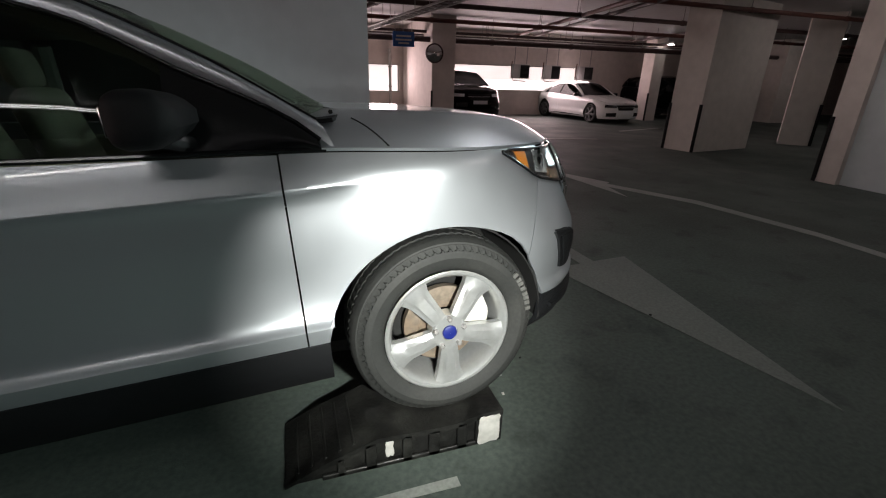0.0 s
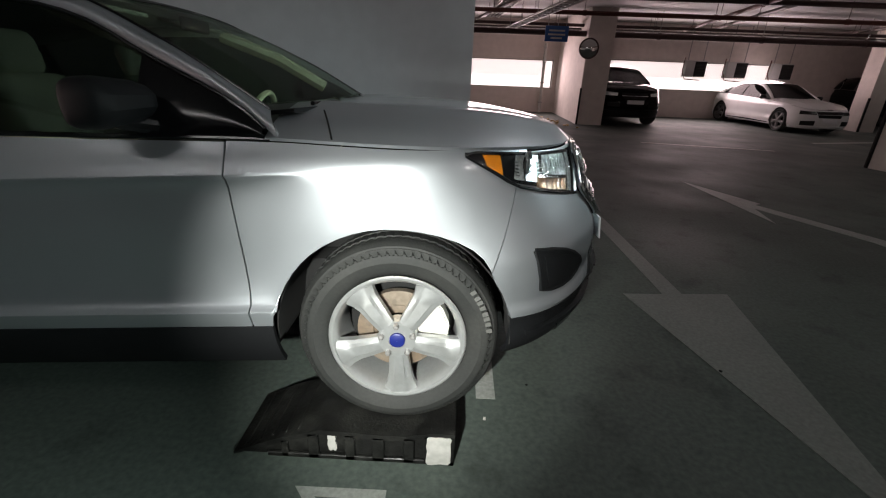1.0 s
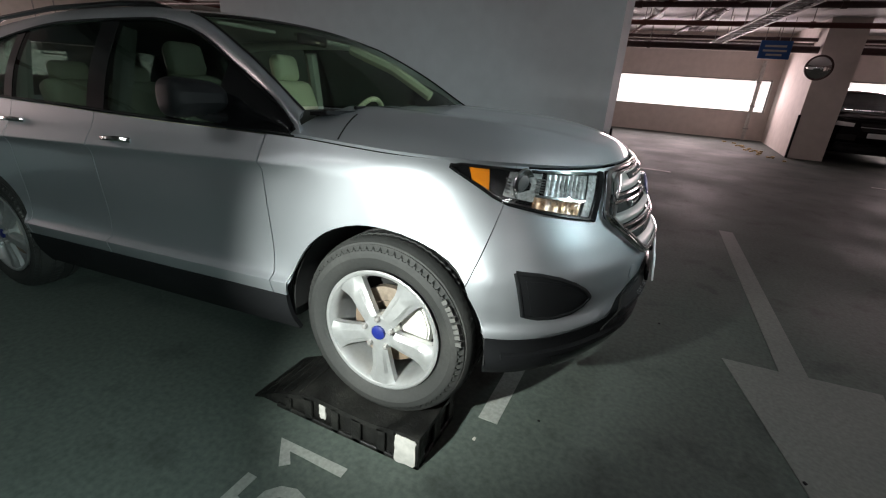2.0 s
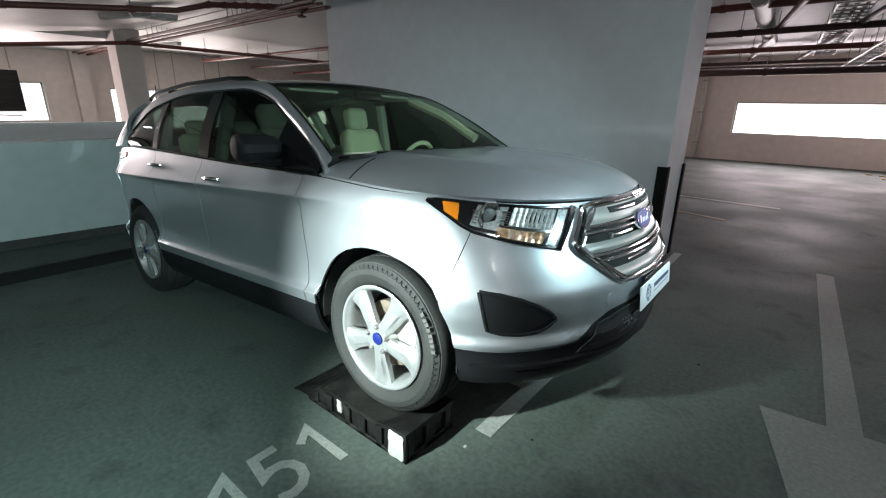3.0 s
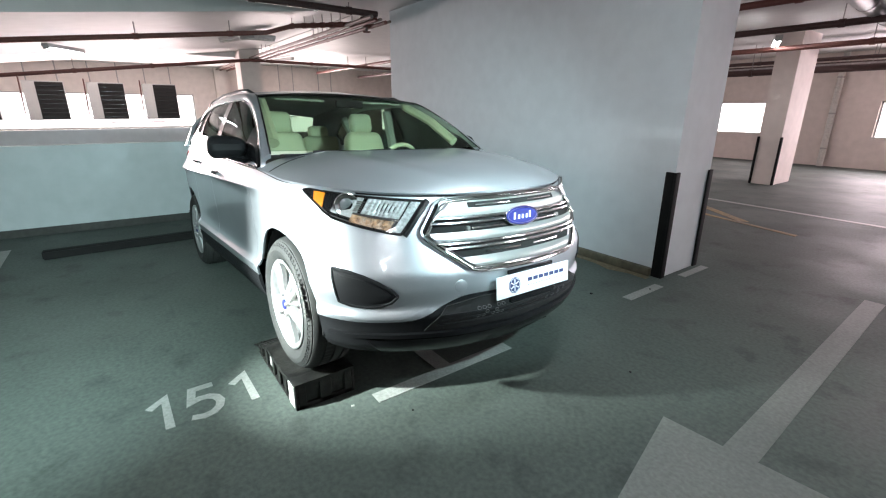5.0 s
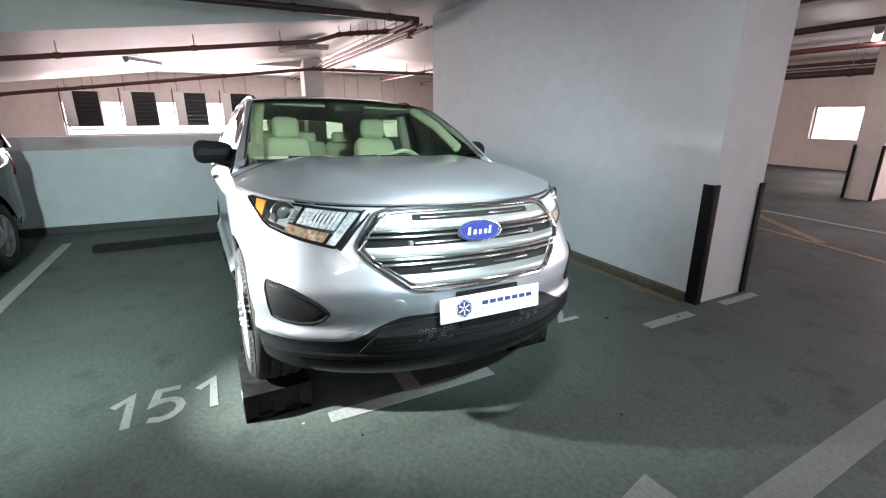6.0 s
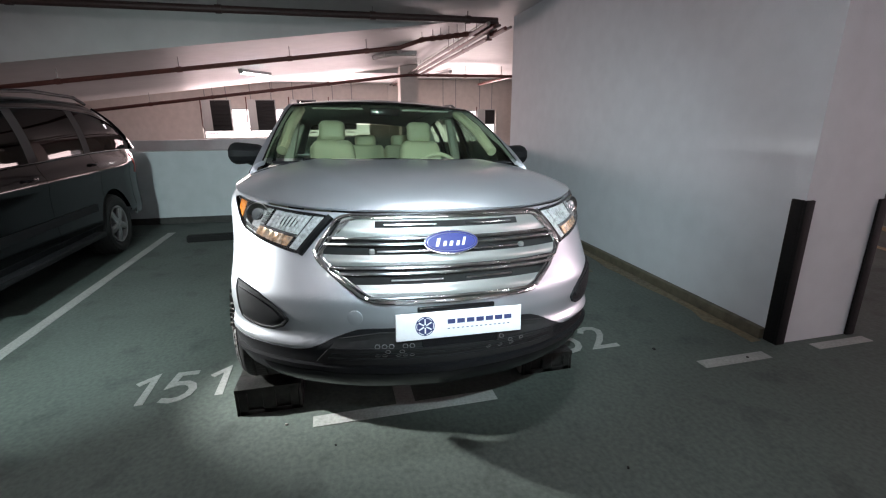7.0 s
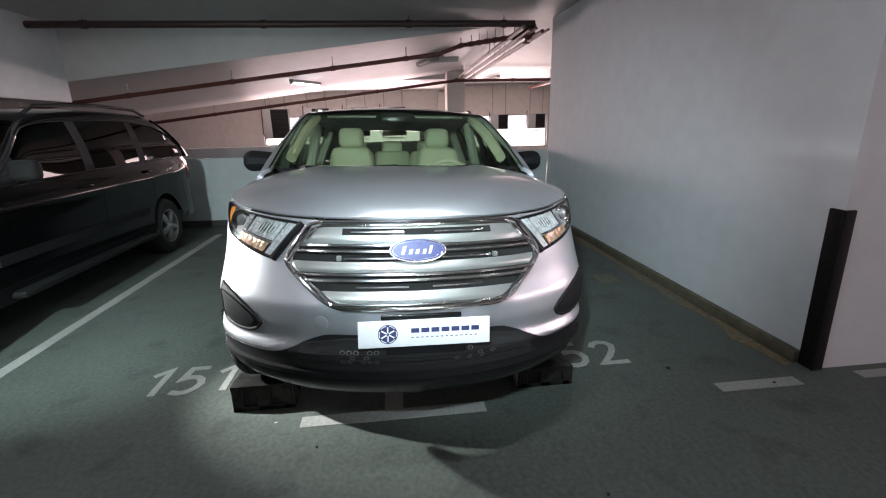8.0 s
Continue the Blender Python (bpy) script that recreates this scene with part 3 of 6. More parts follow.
OLD_SUV = dict(
    plan=[(0.86, 0), (0.85, 0.3), (0.82, 0.6), (0.74, 0.8), (0.6, 0.89), (0.3, 0.925), (0.0, 0.935), (-1.8, 0.94), (-3.0, 0.935), (-3.6, 0.925), (-4.05, 0.885), (-4.32, 0.8), (-4.44, 0.6), (-4.49, 0.3), (-4.50, 0)],
    side=[(0.28, -0.07), (0.40, -0.02), (0.5, 0.0), (0.62, -0.012), (0.80, -0.016), (0.95, -0.010), (1.02, 0.004), (1.06, 0.002), (1.12, -0.03), (1.2, -0.06), (1.3, -0.09)],
    front=[(0.28, -0.06), (0.42, 0.0), (0.6, 0.02), (0.75, 0.0), (0.95, -0.03), (1.08, -0.08), (1.15, -0.14)],
    ztop=[(0.86, 1.08), (0.5, 1.11), (0.0, 1.15), (-0.7, 1.20), (-2.0, 1.23), (-3.2, 1.25), (-4.50, 1.23)],
    hood=[(0.74, 1.085), (0.6, 1.12), (0.2, 1.18), (-0.3, 1.22), (-0.72, 1.24)],
    sill=0.46, low=0.30, wheels=(0.0, -3.22), axle=0.375, arch=0.43, tyre=0.375, rim=0.225, rear=-3.85,
    upper=[(-0.72, 0.78, 1.22), (-1.05, 0.72, 1.47), (-1.38, 0.68, 1.73), (-1.65, 0.67, 1.80), (-2.5, 0.67, 1.84), (-3.35, 0.66, 1.82), (-3.74, 0.64, 1.75)],
    rail=[(-0.65, 0.88, 1.20), (-0.98, 0.84, 1.46), (-1.28, 0.77, 1.68), (-1.6, 0.75, 1.725), (-2.5, 0.745, 1.745), (-3.3, 0.745, 1.71), (-3.78, 0.77, 1.60), (-4.18, 0.80, 1.36)],
    tail=[(-3.74, 0.64, 1.75), (-4.08, 0.68, 1.52), (-4.40, 0.72, 1.24)],
    glass=[(-0.98, -1.86), (-2.00, -2.90), (-3.04, -4.02)], doors=(-0.68, -1.93, -2.98), bow=(0.14, 0.07),
)
COUPE = dict(
    plan=[(0.84, 0), (0.83, 0.3), (0.78, 0.55), (0.66, 0.76), (0.5, 0.87), (0.25, 0.92), (0.0, 0.93), (-1.5, 0.92), (-2.6, 0.93), (-3.1, 0.91), (-3.5, 0.83), (-3.75, 0.6), (-3.85, 0.3), (-3.87, 0)],
    side=[(0.16, -0.07), (0.26, -0.02), (0.34, 0.0), (0.45, -0.02), (0.62, 0.0), (0.75, 0.0), (0.85, -0.03), (0.95, -0.08), (1.05, -0.12)],
    front=[(0.16, -0.05), (0.25, 0.0), (0.4, 0.02), (0.55, 0.01), (0.68, -0.05), (0.78, -0.14)],
    ztop=[(0.84, 0.70), (0.5, 0.76), (0.0, 0.84), (-0.6, 0.89), (-1.6, 0.93), (-2.8, 0.97), (-3.87, 0.95)],
    hood=[(0.70, 0.715), (0.5, 0.79), (0.2, 0.86), (-0.3, 0.92), (-0.62, 0.94)],
    sill=0.26, low=0.17, wheels=(0.0, -2.87), axle=0.335, arch=0.375, tyre=0.335, rim=0.245,
    upper=[(-0.62, 0.72, 0.93), (-1.0, 0.62, 1.16), (-1.4, 0.56, 1.34), (-1.75, 0.55, 1.38), (-2.2, 0.55, 1.37), (-2.8, 0.56, 1.25), (-3.2, 0.6, 1.10)],
    rail=[(-0.55, 0.85, 0.90), (-1.0, 0.74, 1.12), (-1.4, 0.66, 1.28), (-1.75, 0.63, 1.325), (-2.2, 0.63, 1.31), (-2.7, 0.68, 1.18), (-2.95, 0.76, 1.05)],
    tail=[(-3.2, 0.6, 1.10), (-3.35, 0.63, 1.03), (-3.45, 0.66, 0.97)],
    glass=[(-0.95, -1.95), (-2.02, -2.82)], doors=(-0.55, -1.95, -2.40), bow=(0.16, 0.08),
)

OLD_SUV["alloy"] = M_GREYALLOY
CROSSOVER = {k: v for k, v in MAIN.items() if k not in ("crease", "rows", "shift")}
CROSSOVER["alloy"] = M_DULLALLOY
COUPE["alloy"] = M_DULLALLOY


def heights(s, z0, z1, rows):
    """Heights up a side panel, close together at its folds."""
    if "rows" not in s:
        return [lerp(z0, z1, j / rows) for j in range(rows + 1)]
    r = [max(z, z0 + 0.002 * k) for k, z in enumerate(s["rows"])]
    return r + [lerp(r[-1], z1, q) for q in (0.35, 0.7, 1.0)]


class Shell:
    """The surface of a car's body: once round at the height z, from the middle of the front."""

    def __init__(self, s):
        self.s = s
        p = s["plan"]
        self.u = [0.0]
        for a, b in zip(p, p[1:]):
            self.u.append(self.u[-1] + math.hypot(b[0] - a[0], b[1] - a[1]))
        self.px = [(u, q[0]) for u, q in zip(self.u, p)]
        self.py = [(u, q[1]) for u, q in zip(self.u, p)]
        self.fine = [i * self.u[-1] / 600 for i in range(601)]
        self.fx = [bend(u, self.px) for u in self.fine]
        self.fy = [bend(u, self.py) for u in self.fine]

    def at_x(self, x):
        return float(np.interp(-x, [-v for v in self.fx], self.fine))

    def at_y(self, y):
        half = max(range(601), key=lambda i: self.fy[i] if self.fx[i] > -0.5 else -1)
        return float(np.interp(y, self.fy[:half], self.fine[:half]))

    def x(self, u):
        return float(np.interp(abs(u), self.fine, self.fx))

    def point(self, u, z, out=0.0):
        """u < 0: the right-hand side."""
        a = abs(u)
        x, y = (float(np.interp(a, self.fine, f)) for f in (self.fx, self.fy))
        h = 0.02
        tx = float(np.interp(a + h, self.fine, self.fx) - np.interp(max(a - h, 0), self.fine, self.fx))
        ty = float(np.interp(a + h, self.fine, self.fy) - np.interp(max(a - h, 0), self.fine, self.fy))
        n = math.hypot(tx, ty) or 1
        nx, ny = ty / n, -tx / n
        if a < 1e-6:
            nx, ny = 1.0, 0.0
        f = ease(0.0, 0.68, x)
        r = ease(self.s.get("rear", -3.3) + 0.3, self.s.get("rear", -3.3) - 0.4, x)
        fold = bend(z, self.s["crease"]) * (1 - ease(-0.48, -0.18, x)) if "crease" in self.s else 0.0
        d = (1 - f) * fold + f * bend(z, self.s["front"]) + (1 - f) * bend(z, self.s["side"]) * (1 - 0.3 * r) + out
        p = (x + nx * d, y + ny * d, z)
        return (p[0], math.copysign(p[1], u) if p[1] > 1e-9 else 0.0, p[2])

    def top(self, u):
        return bend(self.x(u), self.s["ztop"])

    def foot(self, x):
        """The lower edge of the painted side: sill or wheel arch."""
        s = self.s
        for w in s["wheels"]:
            if abs(x - w) < s["arch"]:
                return max(s["sill"], s.get("arch_z", s["axle"]) + math.sqrt(s["arch"] ** 2 - (x - w) ** 2))
        return s["sill"]


def columns(a, b, s, step=0.07):
    """Places along the side from a back to b, closer together over the wheel arches."""
    xs = [lerp(a, b, i / max(2, int(abs(a - b) / step))) for i in range(max(2, int(abs(a - b) / step)) + 1)]
    for w in s["wheels"]:
        rise = s["sill"] - s.get("arch_z", s["axle"])
        reach = math.sqrt(max(0, s["arch"] ** 2 - rise ** 2)) if rise > 0 else s["arch"]
        inside = [w + reach * math.cos(math.pi * k / 24) for k in range(25)] + [w + reach + 0.004, w - reach - 0.004]
        if min(a, b) < w + reach and max(a, b) > w - reach:
            xs = [x for x in xs if abs(x - w) > reach + 0.02] + [x for x in inside if min(a, b) < x < max(a, b)]
    return sorted(set(xs) | {a, b}, reverse=True)


def side_panel(sh, side, a, b, foot=None, rows=16, gap=0.003, clad=None):
    """Painted panel of one side between two cross gaps."""
    P = []
    for x in columns(a - gap, b + gap, sh.s):
        u = sh.at_x(x)
        z0, z1 = sh.foot(x), sh.top(u) - 0.007
        if foot:
            z0 = max(z0, foot(u)) if x < sh.s["wheels"][0] else max(z0, foot(u)) if z0 <= sh.s["sill"] + 0.001 else z0
        P.append([sh.point(side * u, z) for z in heights(sh.s, z0, z1, rows)])
    if side < 0:
        P = P[::-1]
    return slab(bmesh.new(), P, 0.012)


def patch(sh, upper, lower, cols, rows, out, thick):
    """A sheet on the body between an upper and a lower line of (u, z) points."""
    def run(line, t):
        ts = np.linspace(0, 1, len(line)) if len(line[0]) == 2 else [p[2] for p in line]
        return float(np.interp(t, ts, [p[0] for p in line])), float(np.interp(t, ts, [p[1] for p in line]))
    P = []
    for i in range(cols + 1):
        (ua, za), (ub, zb) = run(upper, i / cols), run(lower, i / cols)
        P.append([sh.point(lerp(ub, ua, j / rows), lerp(zb, za, j / rows), out) for j in range(rows + 1)])
    if upper[0][0] >= upper[-1][0]:
        P = P[::-1]
    return slab(bmesh.new(), P, thick)


def ribbon(sh, line, r, out, sides=8, closed=False, steps=6):
    """A round trim along (u, z) points on the body."""
    pts = []
    n = len(line)
    for i in range(n if closed else n - 1):
        (ua, za), (ub, zb) = line[i], line[(i + 1) % n]
        for k in range(steps):
            pts.append(sh.point(lerp(ua, ub, k / steps), lerp(za, zb, k / steps), out))
    if not closed:
        pts.append(sh.point(*line[-1], out))
    else:
        pts.append(pts[0])
    return tube(bmesh.new(), pts, r, sides)


def tyre_mesh(s, w=0.25):
    r, ri = s["tyre"], s["rim"]
    fine = "crease" in s
    prof = [(0.035, ri - 0.01), (0.012, ri + 0.002), (-0.006, ri + 0.022), (-0.018, ri + 0.058), (-0.0165, ri + 0.062), (-0.018, lerp(ri, r, 0.56)), (-0.013, r - 0.047), (-0.010, r - 0.041), (-0.002, r - 0.030), (0.003, r - 0.025), (0.008, r - 0.026), (0.010, r - 0.019), (0.020, r - 0.011), (0.034, r - 0.005), (0.058, r), (0.062, r - 0.009), (0.072, r - 0.009), (0.076, r + 0.001),
            (w / 2 - 0.006, r + 0.002), (w / 2 - 0.003, r - 0.008), (w / 2 + 0.005, r - 0.008), (w / 2 + 0.008, r + 0.002), (w - 0.076, r + 0.001), (w - 0.072, r - 0.009), (w - 0.062, r - 0.009), (w - 0.058, r), (w - 0.030, r - 0.004), (w - 0.010, r - 0.012), (w + 0.004, r - 0.028), (w + 0.014, lerp(ri, r, 0.5)), (w, ri + 0.01), (w - 0.03, ri - 0.01)]
    cutrows = {7: 0.012, 8: 0.014, 12: 0.002, 14: 0.005, 17: 0.004, 18: 0.004, 25: 0.007, 26: 0.008}
    return lathe(bmesh.new(), prof, 216 if fine else 96, wobble=lambda i, k, q: q - cutrows[i] if i in cutrows and k % 3 == (i == 8) else q)


def spoke_mesh(ri, angle):
    """One spoke: narrow at the hub, flaring to the rim, with a raised ridge."""
    bm = bmesh.new()
    rows = []
    for r, half, y, ridge in ((0.035, 0.030, -0.012, 0.0), (0.07, 0.036, -0.010, 0.004), (0.12, 0.042, -0.004, 0.010), (0.17, 0.047, 0.004, 0.012), (0.205, 0.054, 0.004, 0.010), (ri - 0.022, 0.066, 0.000, 0.006), (ri - 0.006, 0.086, -0.004, 0.0)):
        row = []
        for k, (f, up) in enumerate(((-1, 0.028), (-0.96, 0.004), (-0.62, 0.0), (-0.42, -1), (0.42, -1), (0.62, 0.0), (0.96, 0.004), (1, 0.028))):
            dy = y + (up if up >= 0 else -ridge)
            x, z = f * half, math.sqrt(max(r * r - (f * half) ** 2 * (1 if r > 0.2 else 0), 1e-6))
            row.append(bm.verts.new((x * math.cos(angle) - z * math.sin(angle), dy, x * math.sin(angle) + z * math.cos(angle))))
        rows.append(row)
    for q, w in zip(rows, rows[1:]):
        for k in range(7):
            bm.faces.new((q[k], q[k + 1], w[k + 1], w[k]))
        bm.faces.new((q[7], q[0], w[0], w[7]))
    bm.faces.new(rows[0]), bm.faces.new(rows[-1][::-1])
    return bm


def wheel_parts(s, spokes=5, detailed=True, cap=None):
    """The meshes of a wheel, its outer face at y = 0 looking to -y, centred on the axle."""
    ri, alloy = s["rim"], s.get("alloy", M_ALLOY)
    out = [("tyre", tyre_mesh(s), M_TYRE, "dusty black tyre")]
    rim = [(0.20, ri - 0.02), (0.19, ri - 0.004), (0.05, ri - 0.02), (0.02, ri - 0.016), (0.008, ri - 0.002), (-0.006, ri + 0.004), (-0.010, ri - 0.002), (-0.008, ri - 0.012), (0.004, ri - 0.022), (0.03, ri - 0.032), (0.19, ri - 0.036)]
    out.append(("rim", lathe(bmesh.new(), rim, 72), alloy, "silver alloy rim"))
    for k in range(spokes):
        out.append(("spoke", spoke_mesh(ri, math.pi + 2 * math.pi * k / spokes), alloy, ""))
    hub = lathe(bmesh.new(), [(0.05, 0.075), (-0.006, 0.075), (-0.014, 0.068), (-0.014, 0.034), (-0.010, 0.032), (-0.010, 0.001)], 40)
    out.append(("hub", hub, alloy, ""))
    out.append(("hub_cap", lathe(bmesh.new(), [(-0.008, 0.0305), (-0.018, 0.029), (-0.021, 0.022), (-0.022, 0.001)], 32), cap or alloy, "round hub cap"))
    if detailed:
        for k in range(5):
            a = math.pi / 2 + math.pi * 2 * k / 5
            bm = lathe(bmesh.new(), [(-0.012, 0.012), (-0.028, 0.0115), (-0.032, 0.008), (-0.033, 0.001)], 6)
            bmesh.ops.translate(bm, verts=bm.verts, vec=(0.062 * math.cos(a), 0, 0.062 * math.sin(a)))
            out.append(("lug_nut", bm, M_GALV, ""))
        out.append(("brake_disc", lathe(bmesh.new(), [(0.10, 0.06), (0.075, 0.07), (0.075, 0.10), (0.070, 0.105), (0.070, 0.165), (0.10, 0.165)], 56), M_STEEL, "rusty brake disc"))
        bm = bmesh.new()
        arc = [(0.085, 0.62), (0.190, 0.62), (0.200, 0.2), (0.200, -0.2), (0.190, -0.6), (0.085, -0.6)]
        prism(bm, [(r * math.cos(a + 0.35), r * math.sin(a + 0.35)) for r, a in arc], 0.045, 0.12, axis="y")
        bmesh.ops.bevel(bm, geom=bm.edges[:], offset=0.008, segments=2, affect="EDGES")
        for k in range(8):
            a0 = 0.62 - k * 0.068 - 0.01 * (k % 3 == 1)
            arc = [(r, a) for r, a in ((0.336, a0), (0.358, a0), (0.358, a0 - 0.045), (0.336, a0 - 0.045))]
            out.append(("tyre_print", prism(bmesh.new(), [(r * math.cos(a), r * math.sin(a)) for r, a in arc], -0.0205 if k % 2 else -0.0198, -0.010, axis="y"), M_PRINT, ""))
        out.append(("brake_caliper", bm, M_CALIPER, "pale cast brake caliper"))
    out.append(("brake_shield", lathe(bmesh.new(), [(0.13, 0.02), (0.13, ri - 0.06), (0.16, ri - 0.05), (0.16, 0.02)], 40), M_DARK, ""))
    return out


def make_car(name, s, m, paint, label, front_glass, side_glass, cap=None, detailed=True, trim=None):
    """A car with panels, glazing and wheels. Returns the Empty, its shell and a function that adds parts."""
    sh = Shell(s)
    car = empty(name, m, label, "car")

    def add(kind, bm, mat, text="", parent=car):
        return part(kind, bm, mat, parent, text)

    nose = sh.at_x(0.42)
    arch_front = s["wheels"][0] + math.sqrt(s["arch"] ** 2 - max(0, s["sill"] - s.get("arch_z", s["axle"])) ** 2)
    tail_u = sh.u[-1]
    foot = s.get("clad")
    clad_top = (lambda u: foot(sh, u)) if foot else (lambda u: s["sill"])
    lip = s["low"]

    # front bumper, from side to side in one piece
    def seam(x, z):
        return 0.42 * max(0, z - 0.62) * math.exp(-((x - 0.36) / 0.16) ** 2)

    def wrapped(side, xs, rows=36, fine=False):
        P = []
        for x in xs:
            u = sh.at_x(x)
            z0, z1 = sh.foot(x), sh.top(u) - 0.004
            if x >= arch_front - 0.002:
                z0 = clad_top(u) + 0.002
            P.append([sh.point(side * sh.at_x(min(x + seam(x, z), s["plan"][0][0])), z) for z in (heights(s, z0, z1, rows) if fine else [lerp(z0, z1, j / rows) for j in range(rows + 1)])])
        return P

    split = s["wheels"][0] + s["arch"] * 0.8
    front_x = columns(s["plan"][5][0], split, s, 0.03)
    left = wrapped(1, front_x)
    right = wrapped(-1, front_x)
    u_mid = sh.at_x(front_x[0])
    middle = []
    for i in range(1, 40):
        u = lerp(-u_mid, u_mid, i / 40)
        z0, z1 = clad_top(u) + 0.002, sh.top(u) - 0.007
        middle.append([sh.point(u, lerp(z0, z1, j / 36)) for j in range(37)])
    add("front_bumper", slab(bmesh.new(), right[::-1] + middle + left, 0.012), paint)

    d0, d1, d2 = s["doors"]
    for side in (-1, 1):
        P = wrapped(side, columns(split - 0.004, d0 + 0.003, s, 0.05), fine=True)
        add("fender", slab(bmesh.new(), P if side > 0 else P[::-1], 0.012), paint)
        for kind, a, b in (("front_door", d0, d1), ("rear_door", d1, d2)):
            door = add(kind, side_panel(sh, side, a, b), paint)
            if detailed or side > 0:
                hx, hz = b + 0.24, lerp(s["sill"], sh.top(sh.at_x(b)), 0.83) + (0.02 if kind == "rear_door" else 0)
                if kind == "rear_door":
                    hx = b - 0.12
                hx = max(hx, b + 0.06)
                u0, u1 = sh.at_x(hx + 0.10), sh.at_x(hx - 0.10)
                grip = tube(bmesh.new(), [sh.point(side * u0, hz, 0.004), sh.point(side * lerp(u0, u1, 0.12), hz + 0.004, 0.026), sh.point(side * lerp(u0, u1, 0.5), hz + 0.006, 0.032), sh.point(side * lerp(u0, u1, 0.88), hz + 0.004, 0.026), sh.point(side * u1, hz, 0.004)], 0.013, 8)
                add("door_handle", grip, s.get("handle", paint), "", door)
        add("rear_quarter", side_panel(sh, side, d2, s.get("rear", -3.3)), paint)
        sill = []
        for x in columns(s["wheels"][0] - s["arch"] + 0.006, s["wheels"][1] + s["arch"] - 0.006, dict(s, wheels=()), 0.15):
            u = side * sh.at_x(x)
            sill.append([sh.point(u, lerp(lip, s["sill"] - 0.002, j / 6), 0.004) for j in range(7)])
        add("sill", slab(bmesh.new(), sill if side > 0 else sill[::-1], 0.02), trim or paint)
        # wheel arch lining
        for w in s["wheels"]:
            P = [[(w + (s["arch"] + 0.004) * math.cos(t), side * y, s.get("arch_z", s["axle"]) + (s["arch"] + 0.004) * math.sin(t)) for y in np.linspace(0.5, abs(sh.point(sh.at_x(w), s["axle"] + s["arch"])[1]) - 0.05, 5)] for t in np.linspace(-0.10, math.pi + 0.02, 28)]
            add("arch_lining", slab(bmesh.new(), P, 0.006), M_DARK)
    tail = []
    for i in range(41):
        u = lerp(sh.at_x(s.get("rear", -3.3) - 0.006), 2 * tail_u - sh.at_x(s.get("rear", -3.3) - 0.006), i / 40)
        side = 1
        if u > tail_u:
            u, side = 2 * tail_u - u, -1
        tail.append([sh.point(side * u if u < tail_u - 1e-6 else u, lerp(s["sill"] - 0.08, sh.top(u) - 0.004, j / 12)) for j in range(13)])
    add("tailgate", slab(bmesh.new(), tail, 0.012), paint)

    # lower bumper in front
    P = []
    u_end = sh.at_x(arch_front + 0.004)
    for i in range(61):
        u = lerp(-u_end, u_end, i / 60)
        z0, z1 = (s["lip"](sh, u) if "lip" in s else lip), clad_top(u)
        P.append([sh.point(u, lerp(z0, z1, j / 16), 0.004 + 0.006 * math.sin(math.pi * j / 16)) for j in range(17)])
    add("lower_bumper", slab(bmesh.new(), P, 0.02), trim or paint, "textured dark grey plastic lower bumper" if trim else "")

    # underbody
    add("underbody", boxed((s["wheels"][1] - 0.6, -0.60, lip + 0.02), (s["wheels"][0] + 0.55, 0.60, s["sill"] + 0.12), 0.03), M_DARK)
    add("underbody", boxed((s["wheels"][1] + s["arch"] + 0.03, -0.9, lip + 0.03), (s["wheels"][0] - s["arch"] - 0.03, 0.9, s["sill"] + 0.06), 0.03), M_DARK)

    if detailed:
        add("engine_block", boxed((s["wheels"][0] - 0.42, -0.46, lip + 0.14), (s["wheels"][0] + 0.50, 0.46, s["axle"] + 0.58), 0.04), M_DARK)

    # bonnet
    P = []
    x_front = max(sh.point(0, sh.top(0))[0], 0) - 0.004
    x_back = s["upper"][0][0]
    edge_line = [sh.point(u, sh.top(u)) for u in np.linspace(0, sh.at_x(x_back - 0.1), 120)]
    ex, ey, ez = [[p[i] for p in edge_line] for i in range(3)]
    for i in range(37):
        t = i / 36
        x = lerp(x_front, x_back, 1 - math.cos(t * math.pi / 2) if t < 1 else 1)
        ye, ze = float(np.interp(-x, [-v for v in ex], ey)), float(np.interp(-x, [-v for v in ex], ez))
        zc = max(bend(x, s["hood"]), ze)
        power = lerp(2.4, 5.0, ease(x_front, x_back, x))
        row = []
        for j in range(33):
            f = 1 - 2 * j / 32
            f = math.copysign(abs(f) ** 0.8, f)
            ridge = 0.010 * math.exp(-((abs(f) - 0.56) / 0.08) ** 2) * ease(x_front, x_front - 0.35, x)
            row.append((x, f * max(ye, 0.004), ze + (zc - ze) * (1 - abs(f) ** power) + ridge))
        P.append(row)
    add("bonnet", slab(bmesh.new(), P, -0.012), paint)
    if detailed:
        def on_bonnet(x, f):
            ye, ze = float(np.interp(-x, [-v for v in ex], ey)), float(np.interp(-x, [-v for v in ex], ez))
            return (x, f * ye, ze + (max(bend(x, s["hood"]), ze) - ze) * (1 - abs(f) ** lerp(2.4, 5.0, ease(x_front, x_back, x))) + 0.0125)
        for side in (-1, 1):
            add("bonnet_seam", tube(bmesh.new(), [on_bonnet(lerp(-0.155, -0.235, t), side * lerp(0.995, 0.74, t)) for t in np.linspace(0, 1, 14)], 0.0034, 6), M_DARK)

    # glazing and roof
    U, V, R = s["upper"], s["rail"], s["tail"]

    def on(curve, t):
        ts = [0.0]
        for a, b in zip(curve, curve[1:]):
            ts.append(ts[-1] + math.dist(a, b))
        pts = [(q / ts[-1], *p) for q, p in zip(ts, curve)]
        return tuple(bend(t, pts, k) for k in (1, 2, 3))

    top_i = 2
    ulen = [0.0]
